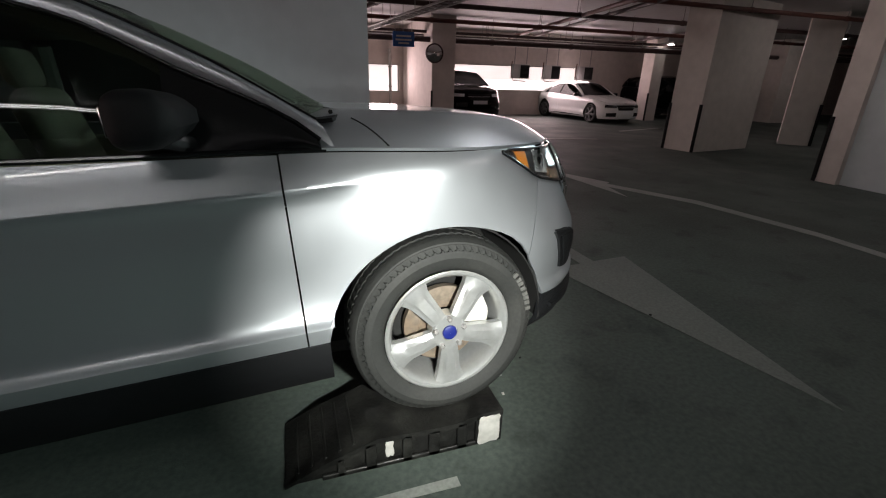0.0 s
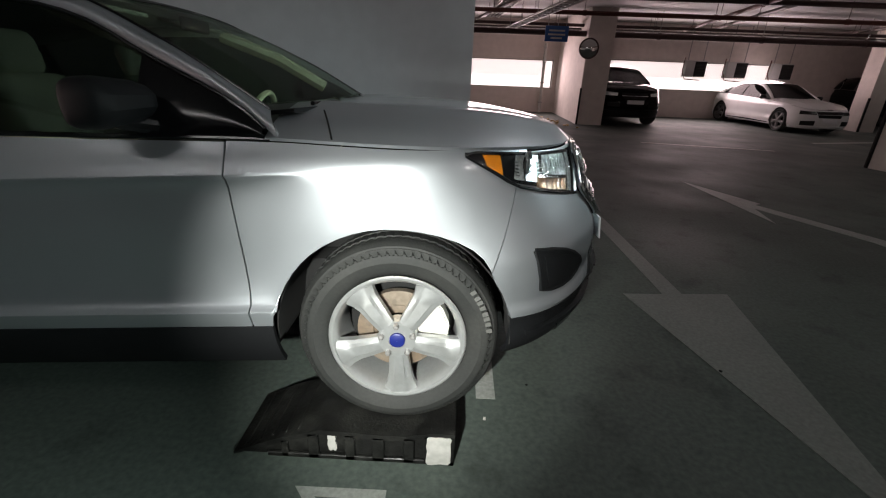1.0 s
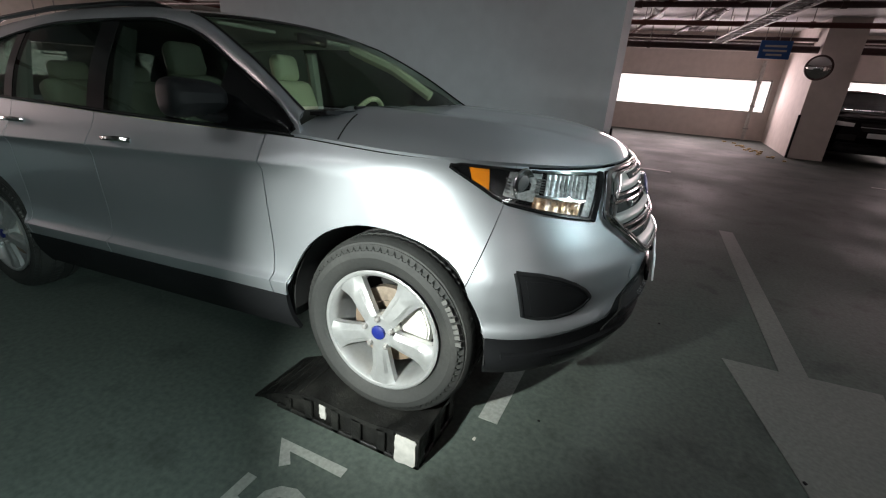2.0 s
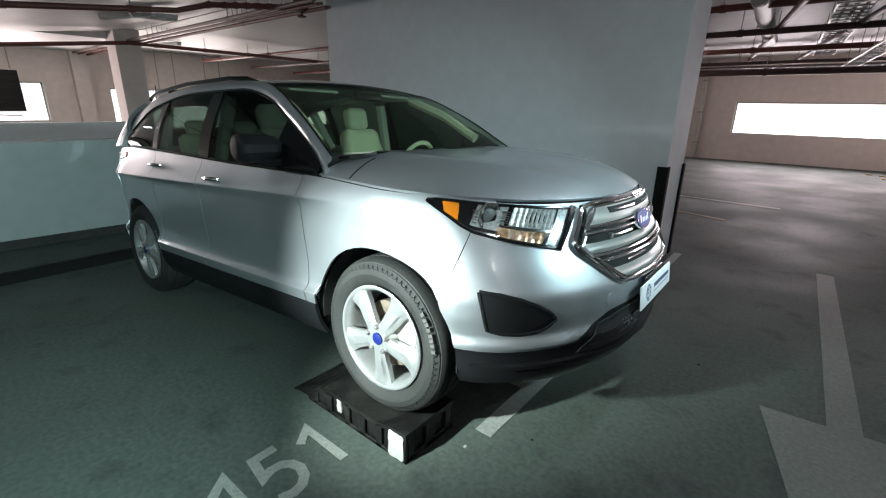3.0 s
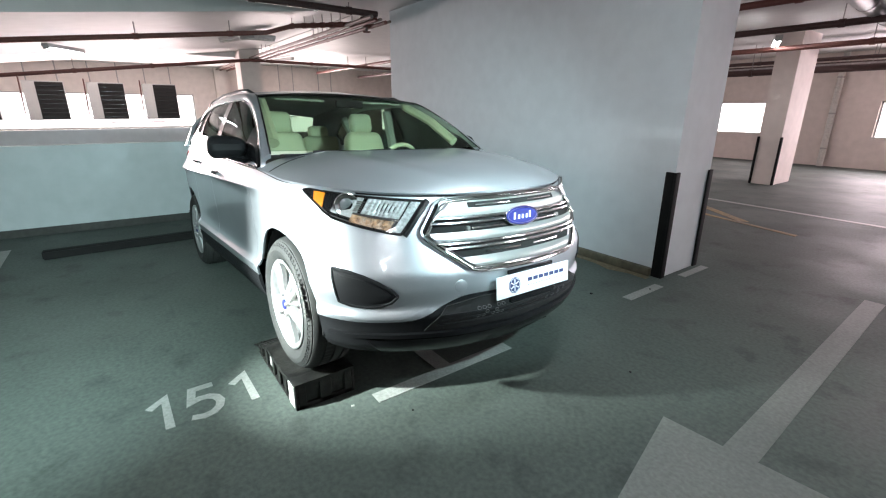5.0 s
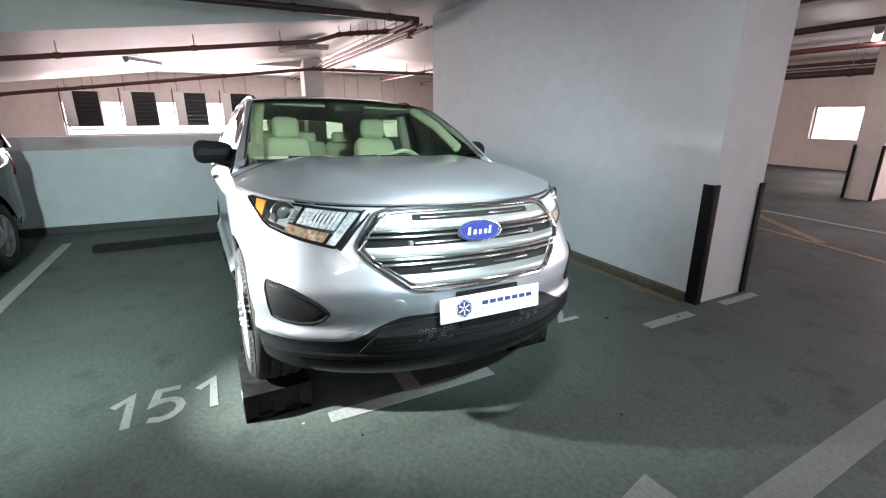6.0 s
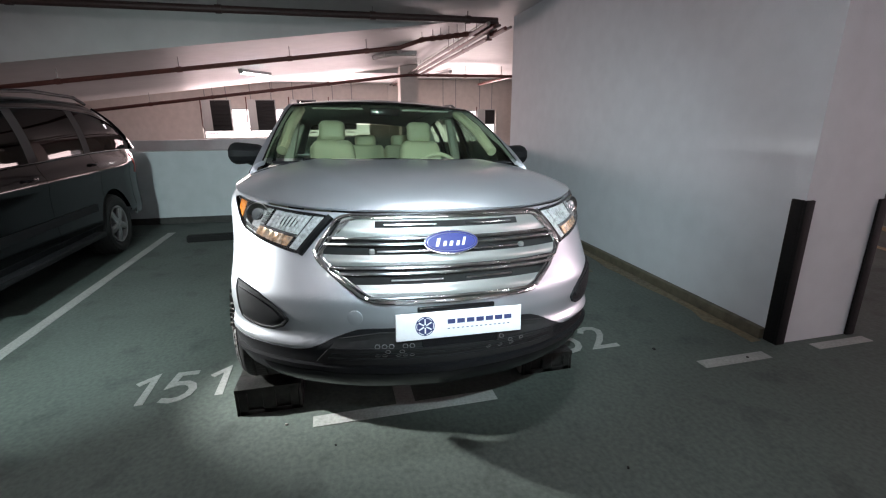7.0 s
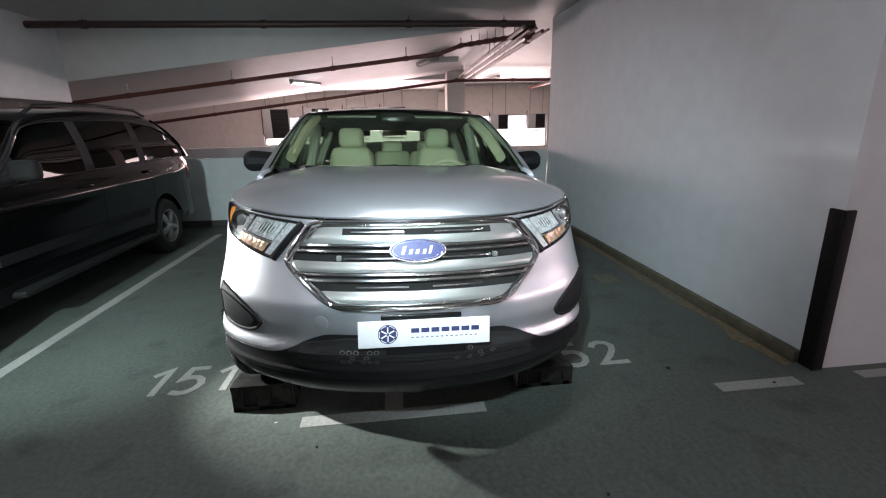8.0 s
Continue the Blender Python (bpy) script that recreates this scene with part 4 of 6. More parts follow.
    for a, b in zip(U, U[1:]):
        ulen.append(ulen[-1] + math.dist(a, b))
    t_ws = ulen[top_i] / ulen[-1]

    def across(curve, ts, bow0, bow1, crown0, crown1, n=24):
        P = []
        for k, t in enumerate(ts):
            x, y, z = on(curve, t)
            f = k / (len(ts) - 1)
            P.append([(x + lerp(bow0, bow1, f) * (1 - q * q), y * q, z + lerp(crown0, crown1, f) * (1 - q * q)) for q in np.linspace(-1, 1, n + 1)])
        return P

    ws = add("windscreen", slab(bmesh.new(), across(U, np.linspace(0.012, t_ws * 0.985, 16), s["bow"][0], s["bow"][1], 0.0, 0.03)[::-1], 0.005), front_glass, "clear curved windscreen")
    ws.visible_shadow = False
    band = add("windscreen_band", slab(bmesh.new(), [[(x + 0.004, y, z + 0.004) for x, y, z in row] for row in across(U, np.linspace(t_ws * 0.90, t_ws * 0.99, 4), lerp(s["bow"][0], s["bow"][1], 0.9), s["bow"][1], 0.028, 0.032)][::-1], 0.002), G_DARK)
    roof = across(U, np.linspace(t_ws, 1, 24), s["bow"][1], 0.0, 0.035, 0.03)
    for k in range(len(roof)):
        f = k / (len(roof) - 1)
        roof[k] = [(x, y, z + 0.028 * math.sin(math.pi * min(1, f)) * (1 - (2 * j / 24 - 1) ** 2) * 0.3) for j, (x, y, z) in enumerate(roof[k])]
    add("roof", slab(bmesh.new(), roof[::-1], 0.02), paint)
    back = add("rear_window", slab(bmesh.new(), across(R, np.linspace(0.04, 0.97, 10), -0.03, -0.06, 0.02, 0.0)[::-1], 0.005), side_glass)
    back.visible_shadow = False
    for side in (-1, 1):
        P = []
        for t in np.linspace(0, 1, 44):
            a, b = on(U, t), on(V, t)
            row = []
            for q in np.linspace(0, 1, 7):
                bulge = lerp(s.get("pillar", 0.022), 0.022, ease(t_ws * 0.7, t_ws * 1.3, t)) * math.sin(math.pi * q)
                row.append((lerp(a[0], b[0], q), side * (lerp(a[1], b[1], q) + bulge), lerp(a[2], b[2], q) + bulge * 0.8))
            P.append(row)
        add("roof_pillar", slab(bmesh.new(), P if side < 0 else P[::-1], 0.03), paint)
        # rear pillar
        P = []
        xb = V[-1][0] - 0.03
        zb = sh.top(sh.at_x(xb))
        belt = sh.point(sh.at_x(xb), zb)
        for q in np.linspace(0, 1, 9):
            a = [lerp(V[-1][i], belt[i], q) for i in range(3)]
            b = on(R, q)
            P.append([(lerp(a[0], b[0], f), side * (lerp(a[1], b[1], f) + 0.05 * math.sin(math.pi * f)), lerp(a[2], b[2], f)) for f in np.linspace(0, 1, 8)])
        add("rear_pillar", slab(bmesh.new(), P if side < 0 else P[::-1], 0.03), paint)

        # the side's glass between rail and belt
        vx = [on(V, t) for t in np.linspace(0, 1, 200)]

        def column(x, lo=0.0, hi=1.0, n=8, out=0.0):
            y1, z1 = (float(np.interp(-x, [-p[0] for p in vx], [p[k] for p in vx])) for k in (1, 2))
            b = sh.point(sh.at_x(x), sh.top(sh.at_x(x)))
            col = []
            for f in np.linspace(lo, hi, n + 1):
                col.append((x, side * (lerp(b[1] - 0.01, y1 - 0.006, f) + 0.022 * math.sin(math.pi * f) + out), lerp(b[2] - 0.003, z1, f)))
            return col

        def pane(a, b, n=14, out=0.0):
            P = [column(x, out=out) for x in np.linspace(a, b, n)]
            return P if side > 0 else P[::-1]

        spans = s["glass"]
        for a, b in spans:
            g = add("side_window", slab(bmesh.new(), pane(a, b), 0.005), side_glass if (a, b) != spans[0] else s.get("door_glass", side_glass))
            g.visible_shadow = False
        cuts = [V[0][0] - 0.05] + [q for ab in spans for q in ab] + [V[-1][0] + 0.02]
        for a, b in zip(cuts[::2], cuts[1::2]):
            if a - b > 0.01:
                add("window_post", slab(bmesh.new(), pane(a - 0.0005, b + 0.0005, 10 if a > -1 else 4, 0.002), 0.02), M_GLOSSBLACK if detailed else M_DARK)
        line = [sh.point(side * sh.at_x(x), sh.top(sh.at_x(x)) + 0.004, -0.004) for x in np.linspace(V[0][0] - 0.03, V[-1][0], 40)]
        add("belt_moulding", tube(bmesh.new(), line, 0.009, 8), M_GLOSSBLACK)
        line = [(p[0], side * (p[1] + 0.002), p[2] - 0.004) for p in vx[4::6]]
        add("window_moulding", tube(bmesh.new(), line, 0.007, 8), M_GLOSSBLACK)
        line = [(p[0], side * (p[1] + 0.002), p[2] + 0.003) for p in (on(U, t) for t in np.linspace(0, t_ws, 14))]
        add("windscreen_moulding", tube(bmesh.new(), line, 0.005, 8), M_GLOSSBLACK)

    # wheels
    kit = wheel_parts(s, 5, detailed, cap)
    first = {}
    for w in s["wheels"]:
        for side in (-1, 1):
            wheel = new("wheel")
            wheel.parent = car
            wheel["label"] = "five-spoke silver alloy wheel"
            face = abs(sh.point(sh.at_x(w), 0.7)[1]) - 0.008
            wheel.matrix_local = pose(w + (s.get("shift", 0) if w > -1 else 0), side * face, s["axle"] if w > -1 else s["axle"] - 0.01, 0, 0, s.get("steer", 0) if w > -1 else 0) @ (pose(0, 0, 0) if side < 0 else pose(0, 0, 0, 0, 0, 180))
            if not first:
                for nm, bm, mat, text in kit:
                    ob = add(nm, bm, mat, text, wheel)
                    first.setdefault("list", []).append(ob)
            else:
                for src in first["list"]:
                    o = src.copy()
                    scene.collection.objects.link(o)
                    o.parent = wheel
    return car, sh, add


MAIN["clad"] = lambda sh, u: bend(abs(u), [(0, 0.560), (0.36, 0.560), (0.45, 0.535), (0.53, 0.495), (0.61, 0.462), (0.68, 0.450), (0.82, 0.448), (1.0, 0.455), (1.14, 0.462)])
MAIN["lip"] = lambda sh, u: bend(abs(u), [(0, 0.236), (0.4, 0.25), (0.65, 0.256), (0.98, 0.265), (1.14, 0.268)])
MAIN["handle"] = M_CHROME
MAIN["door_glass"] = glass("door_glass", (0.27, 0.31, 0.29))
CAR = pose(0.0395, 1.978, 0.1327, 0, 0, 1.4) @ pose(0, 0, 0, 0, -3.25, 0) @ pose(0, 0, 0, -1.8, 0, 0)
car, shell, add = make_car("parked_suv", MAIN, CAR, M_SILVER, "silver crossover SUV with its front wheels up on rubber ramps", G_CLEAR, G_TINT, M_BLUE, True, M_CLAD)


def rounded(size, r, segs=3):
    bm = boxed([-v / 2 for v in size], [v / 2 for v in size], r, segs)
    return bm


def placed(bm, m):
    bmesh.ops.transform(bm, matrix=m, verts=bm.verts)
    return bm


# headlights
M_LENS = material("smoky_lamp_lens", (0.30, 0.32, 0.33), 0.06, 0.5, coat=1.0, stain=0.1)
M_BOWL = material("bright_lamp_bowl", (0.78, 0.80, 0.80), 0.18, 0.5, grain=0.5, grain_scale=70, bump=0.5, bump_scale=45)
M_TURN = material("pale_amber_plastic", (0.80, 0.50, 0.30), 0.2, 0.6, grain=0.7, grain_scale=60, stain=0.8, stain_scale=22, stain_color=(0.80, 0.78, 0.76), bump=0.4, bump_scale=60)
HU = [(1.268, 1.0735, 0), (1.0, 1.050, 0.35), (0.775, 1.032, 0.65), (0.555, 1.017, 1)]
HL = [(1.268, 1.064, 0), (1.065, 0.946, 0.33), (0.845, 0.896, 0.66), (0.680, 0.866, 1)]
SINK = 0.55


def lamp_at(t, f):
    a = [float(np.interp(t, [p[2] for p in HU], [p[k] for p in HU])) for k in (0, 1)]
    b = [float(np.interp(t, [p[2] for p in HL], [p[k] for p in HL])) for k in (0, 1)]
    return lerp(b[0], a[0], f), lerp(b[1], a[1], f)


def lamp_patch(side, t0, t1, f0, f1, out, thick, cols=10, rows=5, lean=0.0):
    P = []
    for t in np.linspace(t0, t1, cols + 1):
        P.append([shell.point(side * lamp_at(t + lean * (1 - f), f)[0], lamp_at(t + lean * (1 - f), f)[1], out * SINK) for f in np.linspace(f0, f1, rows + 1)])
    return slab(bmesh.new(), P if side < 0 else P[::-1], thick)


def lamp_ribbed(side, t0, t1, f0, f1, out, amp, ribs, rows=8):
    """A bright reflector with upright ribs, hollowed towards its middle."""
    cols = max(14, ribs * 6)
    P = []
    for i in range(cols + 1):
        t = lerp(t0, t1, i / cols)
        col = []
        for j in range(rows + 1):
            f = lerp(f0, f1, j / rows)
            d = out * SINK - 0.003 * math.sin(math.pi * j / rows) * math.sin(math.pi * i / cols) + 0.7 * amp * math.sin(2 * math.pi * ribs * i / cols)
            col.append(shell.point(side * lamp_at(t, f)[0], lamp_at(t, f)[1], d))
        P.append(col)
    return slab(bmesh.new(), P if side < 0 else P[::-1], 0.005)


for side in (-1, 1):
    head = add("headlight", lamp_patch(side, 0, 1, 0, 1, 0.006, 0.02, 26, 6), M_GLOSSBLACK, "clear headlight with an amber side marker")
    add("amber_marker", lamp_patch(side, 0.085, 0.19, 0.10, 0.90, 0.013, 0.008, lean=0.05), M_AMBER, "amber side marker", head)
    add("reflector_strip", lamp_patch(side, 0.05, 0.52, 0.015, 0.085, 0.014, 0.006, 14), M_CHROME, "", head)
    for k in range(5):
        add("lamp_fin", lamp_patch(side, 0.285, 0.315, 0.30 + 0.10 * k, 0.345 + 0.10 * k, 0.014, 0.008, 3, 1, lean=0.05), M_CHROME, "", head)
    add("reflector_panel", lamp_ribbed(side, 0.315, 0.525, 0.20, 0.95, 0.010, 0.0, 1), M_BOWL, "", head)
    for k in range(6):
        add("lamp_fin", lamp_patch(side, 0.490, 0.548, 0.46 + 0.066 * k, 0.492 + 0.066 * k, 0.017, 0.010, 3, 1), M_CHROME, "", head)
    add("reflector_panel", lamp_ribbed(side, 0.555, 0.885, 0.42, 0.95, 0.013, 0.0035, 9), M_BOWL, "", head)
    add("reflector_ledge", lamp_patch(side, 0.50, 0.90, 0.355, 0.41, 0.019, 0.012, 10, 2), M_CHROME, "", head)
    add("turn_lamp", lamp_ribbed(side, 0.50, 0.865, 0.06, 0.34, 0.014, 0.002, 6), M_TURN, "pale amber turn lamp", head)
    add("reflector_strip", lamp_patch(side, 0.905, 0.985, 0.05, 0.96, 0.014, 0.006, 4), M_BOWL, "bright inner light bar", head)
    for t, f, r in ((0.412, 0.60, 0.054),):
        u, z = lamp_at(t, f)
        p = shell.point(side * u, z, 0.001)
        q = shell.point(side * u, z, 0.024)
        d = (Vector(q) - Vector(p)).normalized().lerp(Vector((1, 0, 0)), 0.55)
        turn = Matrix.Translation(p) @ Vector((1, 0, 0)).rotation_difference(d).to_matrix().to_4x4()
        bowl = lathe(bmesh.new(), [(0.0, r), (0.007, r + 0.005), (0.010, r + 0.001), (0.005, r * 0.80), (0.003, r * 0.70), (0.003, 0.001)], 32, axis="x")
        lens = lathe(bmesh.new(), [(0.001, r * 0.62), (0.006, r * 0.60), (0.009, r * 0.48), (0.011, r * 0.28), (0.0115, 0.001)], 28, axis="x")
        add("projector_lamp", placed(bowl, turn), M_CHROME, "", head)
        add("projector_lens", placed(lens, turn), M_LENS, "", head)
    cover = add("lens_cover", lamp_patch(side, 0.004, 0.996, 0.01, 0.99, 0.026, 0.003, 26, 6), G_LENS, "clear plastic lens", head)
    cover.visible_shadow = False
    add("lamp_frame", ribbon(shell, [(side * 0.536, 1.016), (side * 0.592, 0.952), (side * 0.664, 0.860)], 0.017, 0.004, 8, False, 4), M_GLOSSBLACK, "", head)
    rim_line = [lamp_at(t, 0) for t in np.linspace(0, 1, 12)] + [lamp_at(1, f) for f in (0.3, 0.7, 1)] + [lamp_at(t, 1) for t in np.linspace(0.9, 0.05, 10)]
    add("lamp_gasket", ribbon(shell, [(side * u, z) for u, z in rim_line], 0.0065, 0.008, 6, True, 2), M_GLOSSBLACK, "", head)


# grille, a little to the left of the plate
GC = 0.020


def half_at(z):
    return lerp(0.350, 0.602, (z - 0.684) / 0.18) if z < 0.864 else lerp(0.602, 0.505, (z - 0.864) / 0.16)


def grille_row(z0, z1, out, thick, inset=0.0, bulge=0.0, cut=None, rows=6):
    P = []
    n = 44
    for i in range(n + 1):
        f = -1 + 2 * i / n
        col = []
        for j in range(rows + 1):
            z = lerp(z0, z1, j / rows)
            h = (half_at(z) - inset) if cut is None else cut
            col.append(shell.point(f * h + GC, z, out + bulge * math.sin(math.pi * j / rows)))
        P.append(col)
    return slab(bmesh.new(), P, thick)


grille = add("grille", grille_row(0.690, 1.022, 0.005, 0.02, 0.0, rows=14), M_DARK, "wide grille of satin silver bars with chrome edges")
for z0, z1 in ((0.940, 1.015), (0.824, 0.868), (0.700, 0.752)):
    add("grille_bar", grille_row(z0, z1, 0.020, 0.016, 0.02, 0.010), M_SATIN, "satin silver grille bar", grille)
add("grille_slot", grille_row(0.978, 1.004, 0.031, 0.008, cut=0.34, rows=2), M_DARK, "", grille)
for sgn in (-1, 1):
    add("grille_slat", ribbon(shell, [(GC + sgn * 0.07, 0.990), (GC + sgn * 0.30, 0.990)], 0.005, 0.034, 6), M_CHROME, "", grille)
for z in (0.936, 0.912, 0.820, 0.797, 0.703):
    h = half_at(z) - 0.015
    add("chrome_strip", ribbon(shell, [(GC + h * k, z) for k in (-1, -0.6, -0.2, 0.2, 0.6, 1)], 0.0070, 0.033, 8), M_CHROME, "", grille)
for z, a, b in ((0.880, 0.10, 0.33), (0.766, 0.05, 0.27)):
    for sgn in (-1, 1):
        add("grille_slat", ribbon(shell, [(GC + sgn * a, z), (GC + sgn * b, z)], 0.0065, 0.012, 6), M_CHROME, "", grille)
        if a > 0.06:
            add("slat_clip", placed(rounded((0.02, 0.022, 0.022), 0.004, 1), Matrix.Translation(shell.point(GC + sgn * (b + 0.022), z, 0.012))), M_SATIN, "", grille)
for sgn in (-1, 1):
    for line in ([(0.455, 1.006), (0.480, 0.984), (0.540, 0.930)], [(0.552, 0.904), (0.582, 0.864), (0.535, 0.820)], [(0.492, 0.792), (0.440, 0.754), (0.374, 0.706)]):
        add("grille_corner_trim", ribbon(shell, [(GC + sgn * u, z) for u, z in line], 0.0065, 0.038, 6, False, 5), M_CHROME, "", grille)


def soft_corners(pts, cut=0.28, n=5):
    """A closed outline with its corners drawn as arcs."""
    out = []
    for i, p in enumerate(pts):
        a, b = Vector(p).lerp(Vector(pts[i - 1]), cut), Vector(p).lerp(Vector(pts[(i + 1) % len(pts)]), cut)
        for k in range(n + 1):
            t = k / n
            out.append(tuple(a.lerp(Vector(p), t).lerp(Vector(p).lerp(b, t), t)))
    return out


hexa = soft_corners([(-0.614, 0.864), (-0.512, 1.026), (0.0, 1.030), (0.512, 1.026), (0.614, 0.864), (0.362, 0.684), (0.0, 0.680), (-0.362, 0.684)], 0.2)
add("grille_surround", ribbon(shell, [(GC + u, z) for u, z in hexa], 0.010, 0.020, 10, True, 2), M_CHROME, "chrome grille surround", grille)
inner = [(GC + u * 0.945, 0.86 + (z - 0.86) * 0.92) for u, z in hexa]
add("grille_surround", ribbon(shell, inner, 0.006, 0.028, 8, True, 2), M_CHROME, "", grille)

def oval(rx, rz, lo, hi, n=48):
    return prism(bmesh.new(), [(rx * math.cos(2 * math.pi * k / n), rz * math.sin(2 * math.pi * k / n)) for k in range(n)], lo, hi, axis="x")


badge_at = Matrix.Translation(shell.point(0.014, 0.914, 0.026)) @ pose(0, 0, 0, 0, -16, 0)
badge = add("badge", placed(oval(0.121, 0.051, 0, 0.012), badge_at), M_CHROME, "oval blue badge with a chrome rim", grille)
add("badge_field", placed(oval(0.1155, 0.0465, 0.011, 0.015), badge_at), M_BLUE, "", grille)
ring = bmesh.new()
tube(ring, [(0.015, 0.107 * math.cos(a), 0.0395 * math.sin(a)) for a in np.linspace(0, 2 * math.pi, 49)], 0.0014, 6)
add("badge_ring", placed(ring, badge_at), M_CHROME, "", grille)
wave = bmesh.new()
for y, z, w, h in ((-0.060, 0.0, 0.013, 0.034), (-0.030, -0.006, 0.013, 0.020), (-0.002, -0.006, 0.013, 0.020), (0.028, -0.006, 0.013, 0.020), (0.054, 0.002, 0.011, 0.034)):
    prism(wave, [(y - w / 2 - h * 0.15, z - h / 2), (y + w / 2 - h * 0.15, z - h / 2), (y + w / 2 + h * 0.15, z + h / 2), (y - w / 2 + h * 0.15, z + h / 2)], 0.014, 0.0165, axis="x")
add("badge_mark", placed(wave, badge_at), M_PLATE, "", grille)

# fog lamp pockets, plate and lower intake
for side in (-1, 1):
    up = [(1.015, 0.712), (0.93, 0.700), (0.855, 0.679), (0.785, 0.648), (0.728, 0.612), (0.702, 0.584)]
    lo = [(0.982, 0.550), (0.92, 0.533), (0.85, 0.526), (0.78, 0.531), (0.730, 0.550), (0.702, 0.579)]
    pocket = add("fog_pocket", patch(shell, [(side * u, z) for u, z in up], [(side * u, z) for u, z in lo], 14, 6, 0.004, 0.012), M_CLAD, "dark plastic fog lamp pocket")
    add("pocket_rim", ribbon(shell, [(side * u, z) for u, z in up + lo[::-1]], 0.009, 0.0, 8, True, 4), M_CLAD, "", pocket)
    mid = (0.85, 0.615)
    inset = [[(side * lerp(mid[0], u, 0.80), lerp(mid[1], z, 0.74)) for u, z in line] for line in (up, lo)]
    add("pocket_panel", patch(shell, *inset, 14, 6, 0.009, 0.008), M_CLAD, "", pocket)

plate = add("number_plate", placed(rounded((0.008, 0.555, 0.115), 0.0035), pose(0.992, 0.030, 0.583, 0, -4, 0)), M_PLATE, "white dealer plate with dark blue printing")
add("plate_bracket", placed(rounded((0.02, 0.34, 0.05), 0.006), pose(0.972, 0.038, 0.505, 0, 0, 0)), M_GLOSSBLACK, "black plate bracket")
add("plate_bracket", placed(rounded((0.015, 0.34, 0.022), 0.005), pose(0.972, 0.018, 0.648, 0, 0, 0)), M_GLOSSBLACK)
at = pose(0.9965, 0.030, 0.583, 0, -4, 0)
add("plate_emblem", placed(lathe(bmesh.new(), [(-0.002, 0.041), (0.0008, 0.041), (0.0008, 0.001)], 40, axis="x"), at @ pose(0, -0.155, 0)), M_NAVY, "dark blue round emblem", plate)
roundel = bmesh.new()
for k in range(6):
    a = math.pi * k / 3 + math.pi / 6
    tube(roundel, [(0.0008, -0.155 + 0.006 * math.cos(a), 0.006 * math.sin(a)), (0.0008, -0.155 + 0.031 * math.cos(a), 0.031 * math.sin(a))], 0.0032, 5)
    tube(roundel, [(0.0008, -0.155 + 0.036 * math.cos(b), 0.036 * math.sin(b)) for b in np.linspace(a + 0.16, a + 0.89, 5)], 0.0016, 5)
add("plate_emblem", placed(roundel, at), M_PLATE, "", plate)
for k in range(7):
    y = -0.058 + k * 0.0425
    add("plate_print", placed(boxed((0, y, 0.002), (0.0015, y + 0.0335, 0.0215)), at), M_NAVY, "", plate)
for k in range(14):
    y = -0.058 + k * 0.0207
    add("plate_print", placed(boxed((0, y, -0.020), (0.0012, y + 0.010, -0.0165)), at), M_NAVY, "", plate)
intake = add("lower_intake", patch(shell, [(-0.47, 0.520), (-0.30, 0.545), (0.30, 0.545), (0.47, 0.520)], [(-0.58, 0.395), (-0.30, 0.392), (0.30, 0.392), (0.58, 0.395)], 30, 6, 0.016, 0.01), M_DARK, "dark lower air intake")
for z, h in ((0.425, 0.52), (0.452, 0.50), (0.480, 0.48)):
    add("intake_slat", ribbon(shell, [(-h, z), (-h * 0.4, z), (h * 0.4, z), (h, z)], 0.0045, 0.018, 6), M_CLAD, "", intake)
honey = random.Random(7)
for sgn in (-1, 1):
    for k in range(18):
        c = (sgn * (0.17 + 0.028 * (k % 6) + 0.014 * (k // 6 % 2)), 0.446 + 0.022 * (k // 6))
        if honey.random() < (0.15 if sgn < 0 else 0.4):
            continue
        cell = [(c[0] + 0.0105 * math.cos(a), c[1] + 0.0080 * math.sin(a)) for a in np.linspace(0, 2 * math.pi, 7)[:-1]]
        add("intake_mesh", ribbon(shell, cell, 0.0018, 0.020, 5, True, 1), M_DULLALLOY, "", intake)
add("bumper_lip", patch(shell, [(-1.05, 0.392), (-0.6, 0.385), (0, 0.372), (0.6, 0.385), (1.05, 0.392)], [(-1.05, 0.374), (-0.6, 0.362), (0, 0.346), (0.6, 0.362), (1.05, 0.374)], 40, 2, 0.030, 0.024), M_CLAD)
add("chin_panel", patch(shell, [(-0.86, 0.356), (-0.5, 0.348), (0, 0.338), (0.5, 0.348), (0.86, 0.356)], [(-0.80, 0.275), (-0.5, 0.258), (0, 0.244), (0.5, 0.258), (0.80, 0.275)], 40, 4, 0.016, 0.012), M_GLOSSBLACK, "gloss black chin under the bumper")
eye = add("tow_cover", lathe(bmesh.new(), [(0.0, 0.032), (0.002, 0.032), (0.003, 0.029), (0.003, 0.001)], 32, axis="x"), M_SILVER)
eye.matrix_local = Matrix.Translation(shell.point(-0.40, 0.612, 0.001)) @ pose(0, 0, 0, 0, 0, -18)

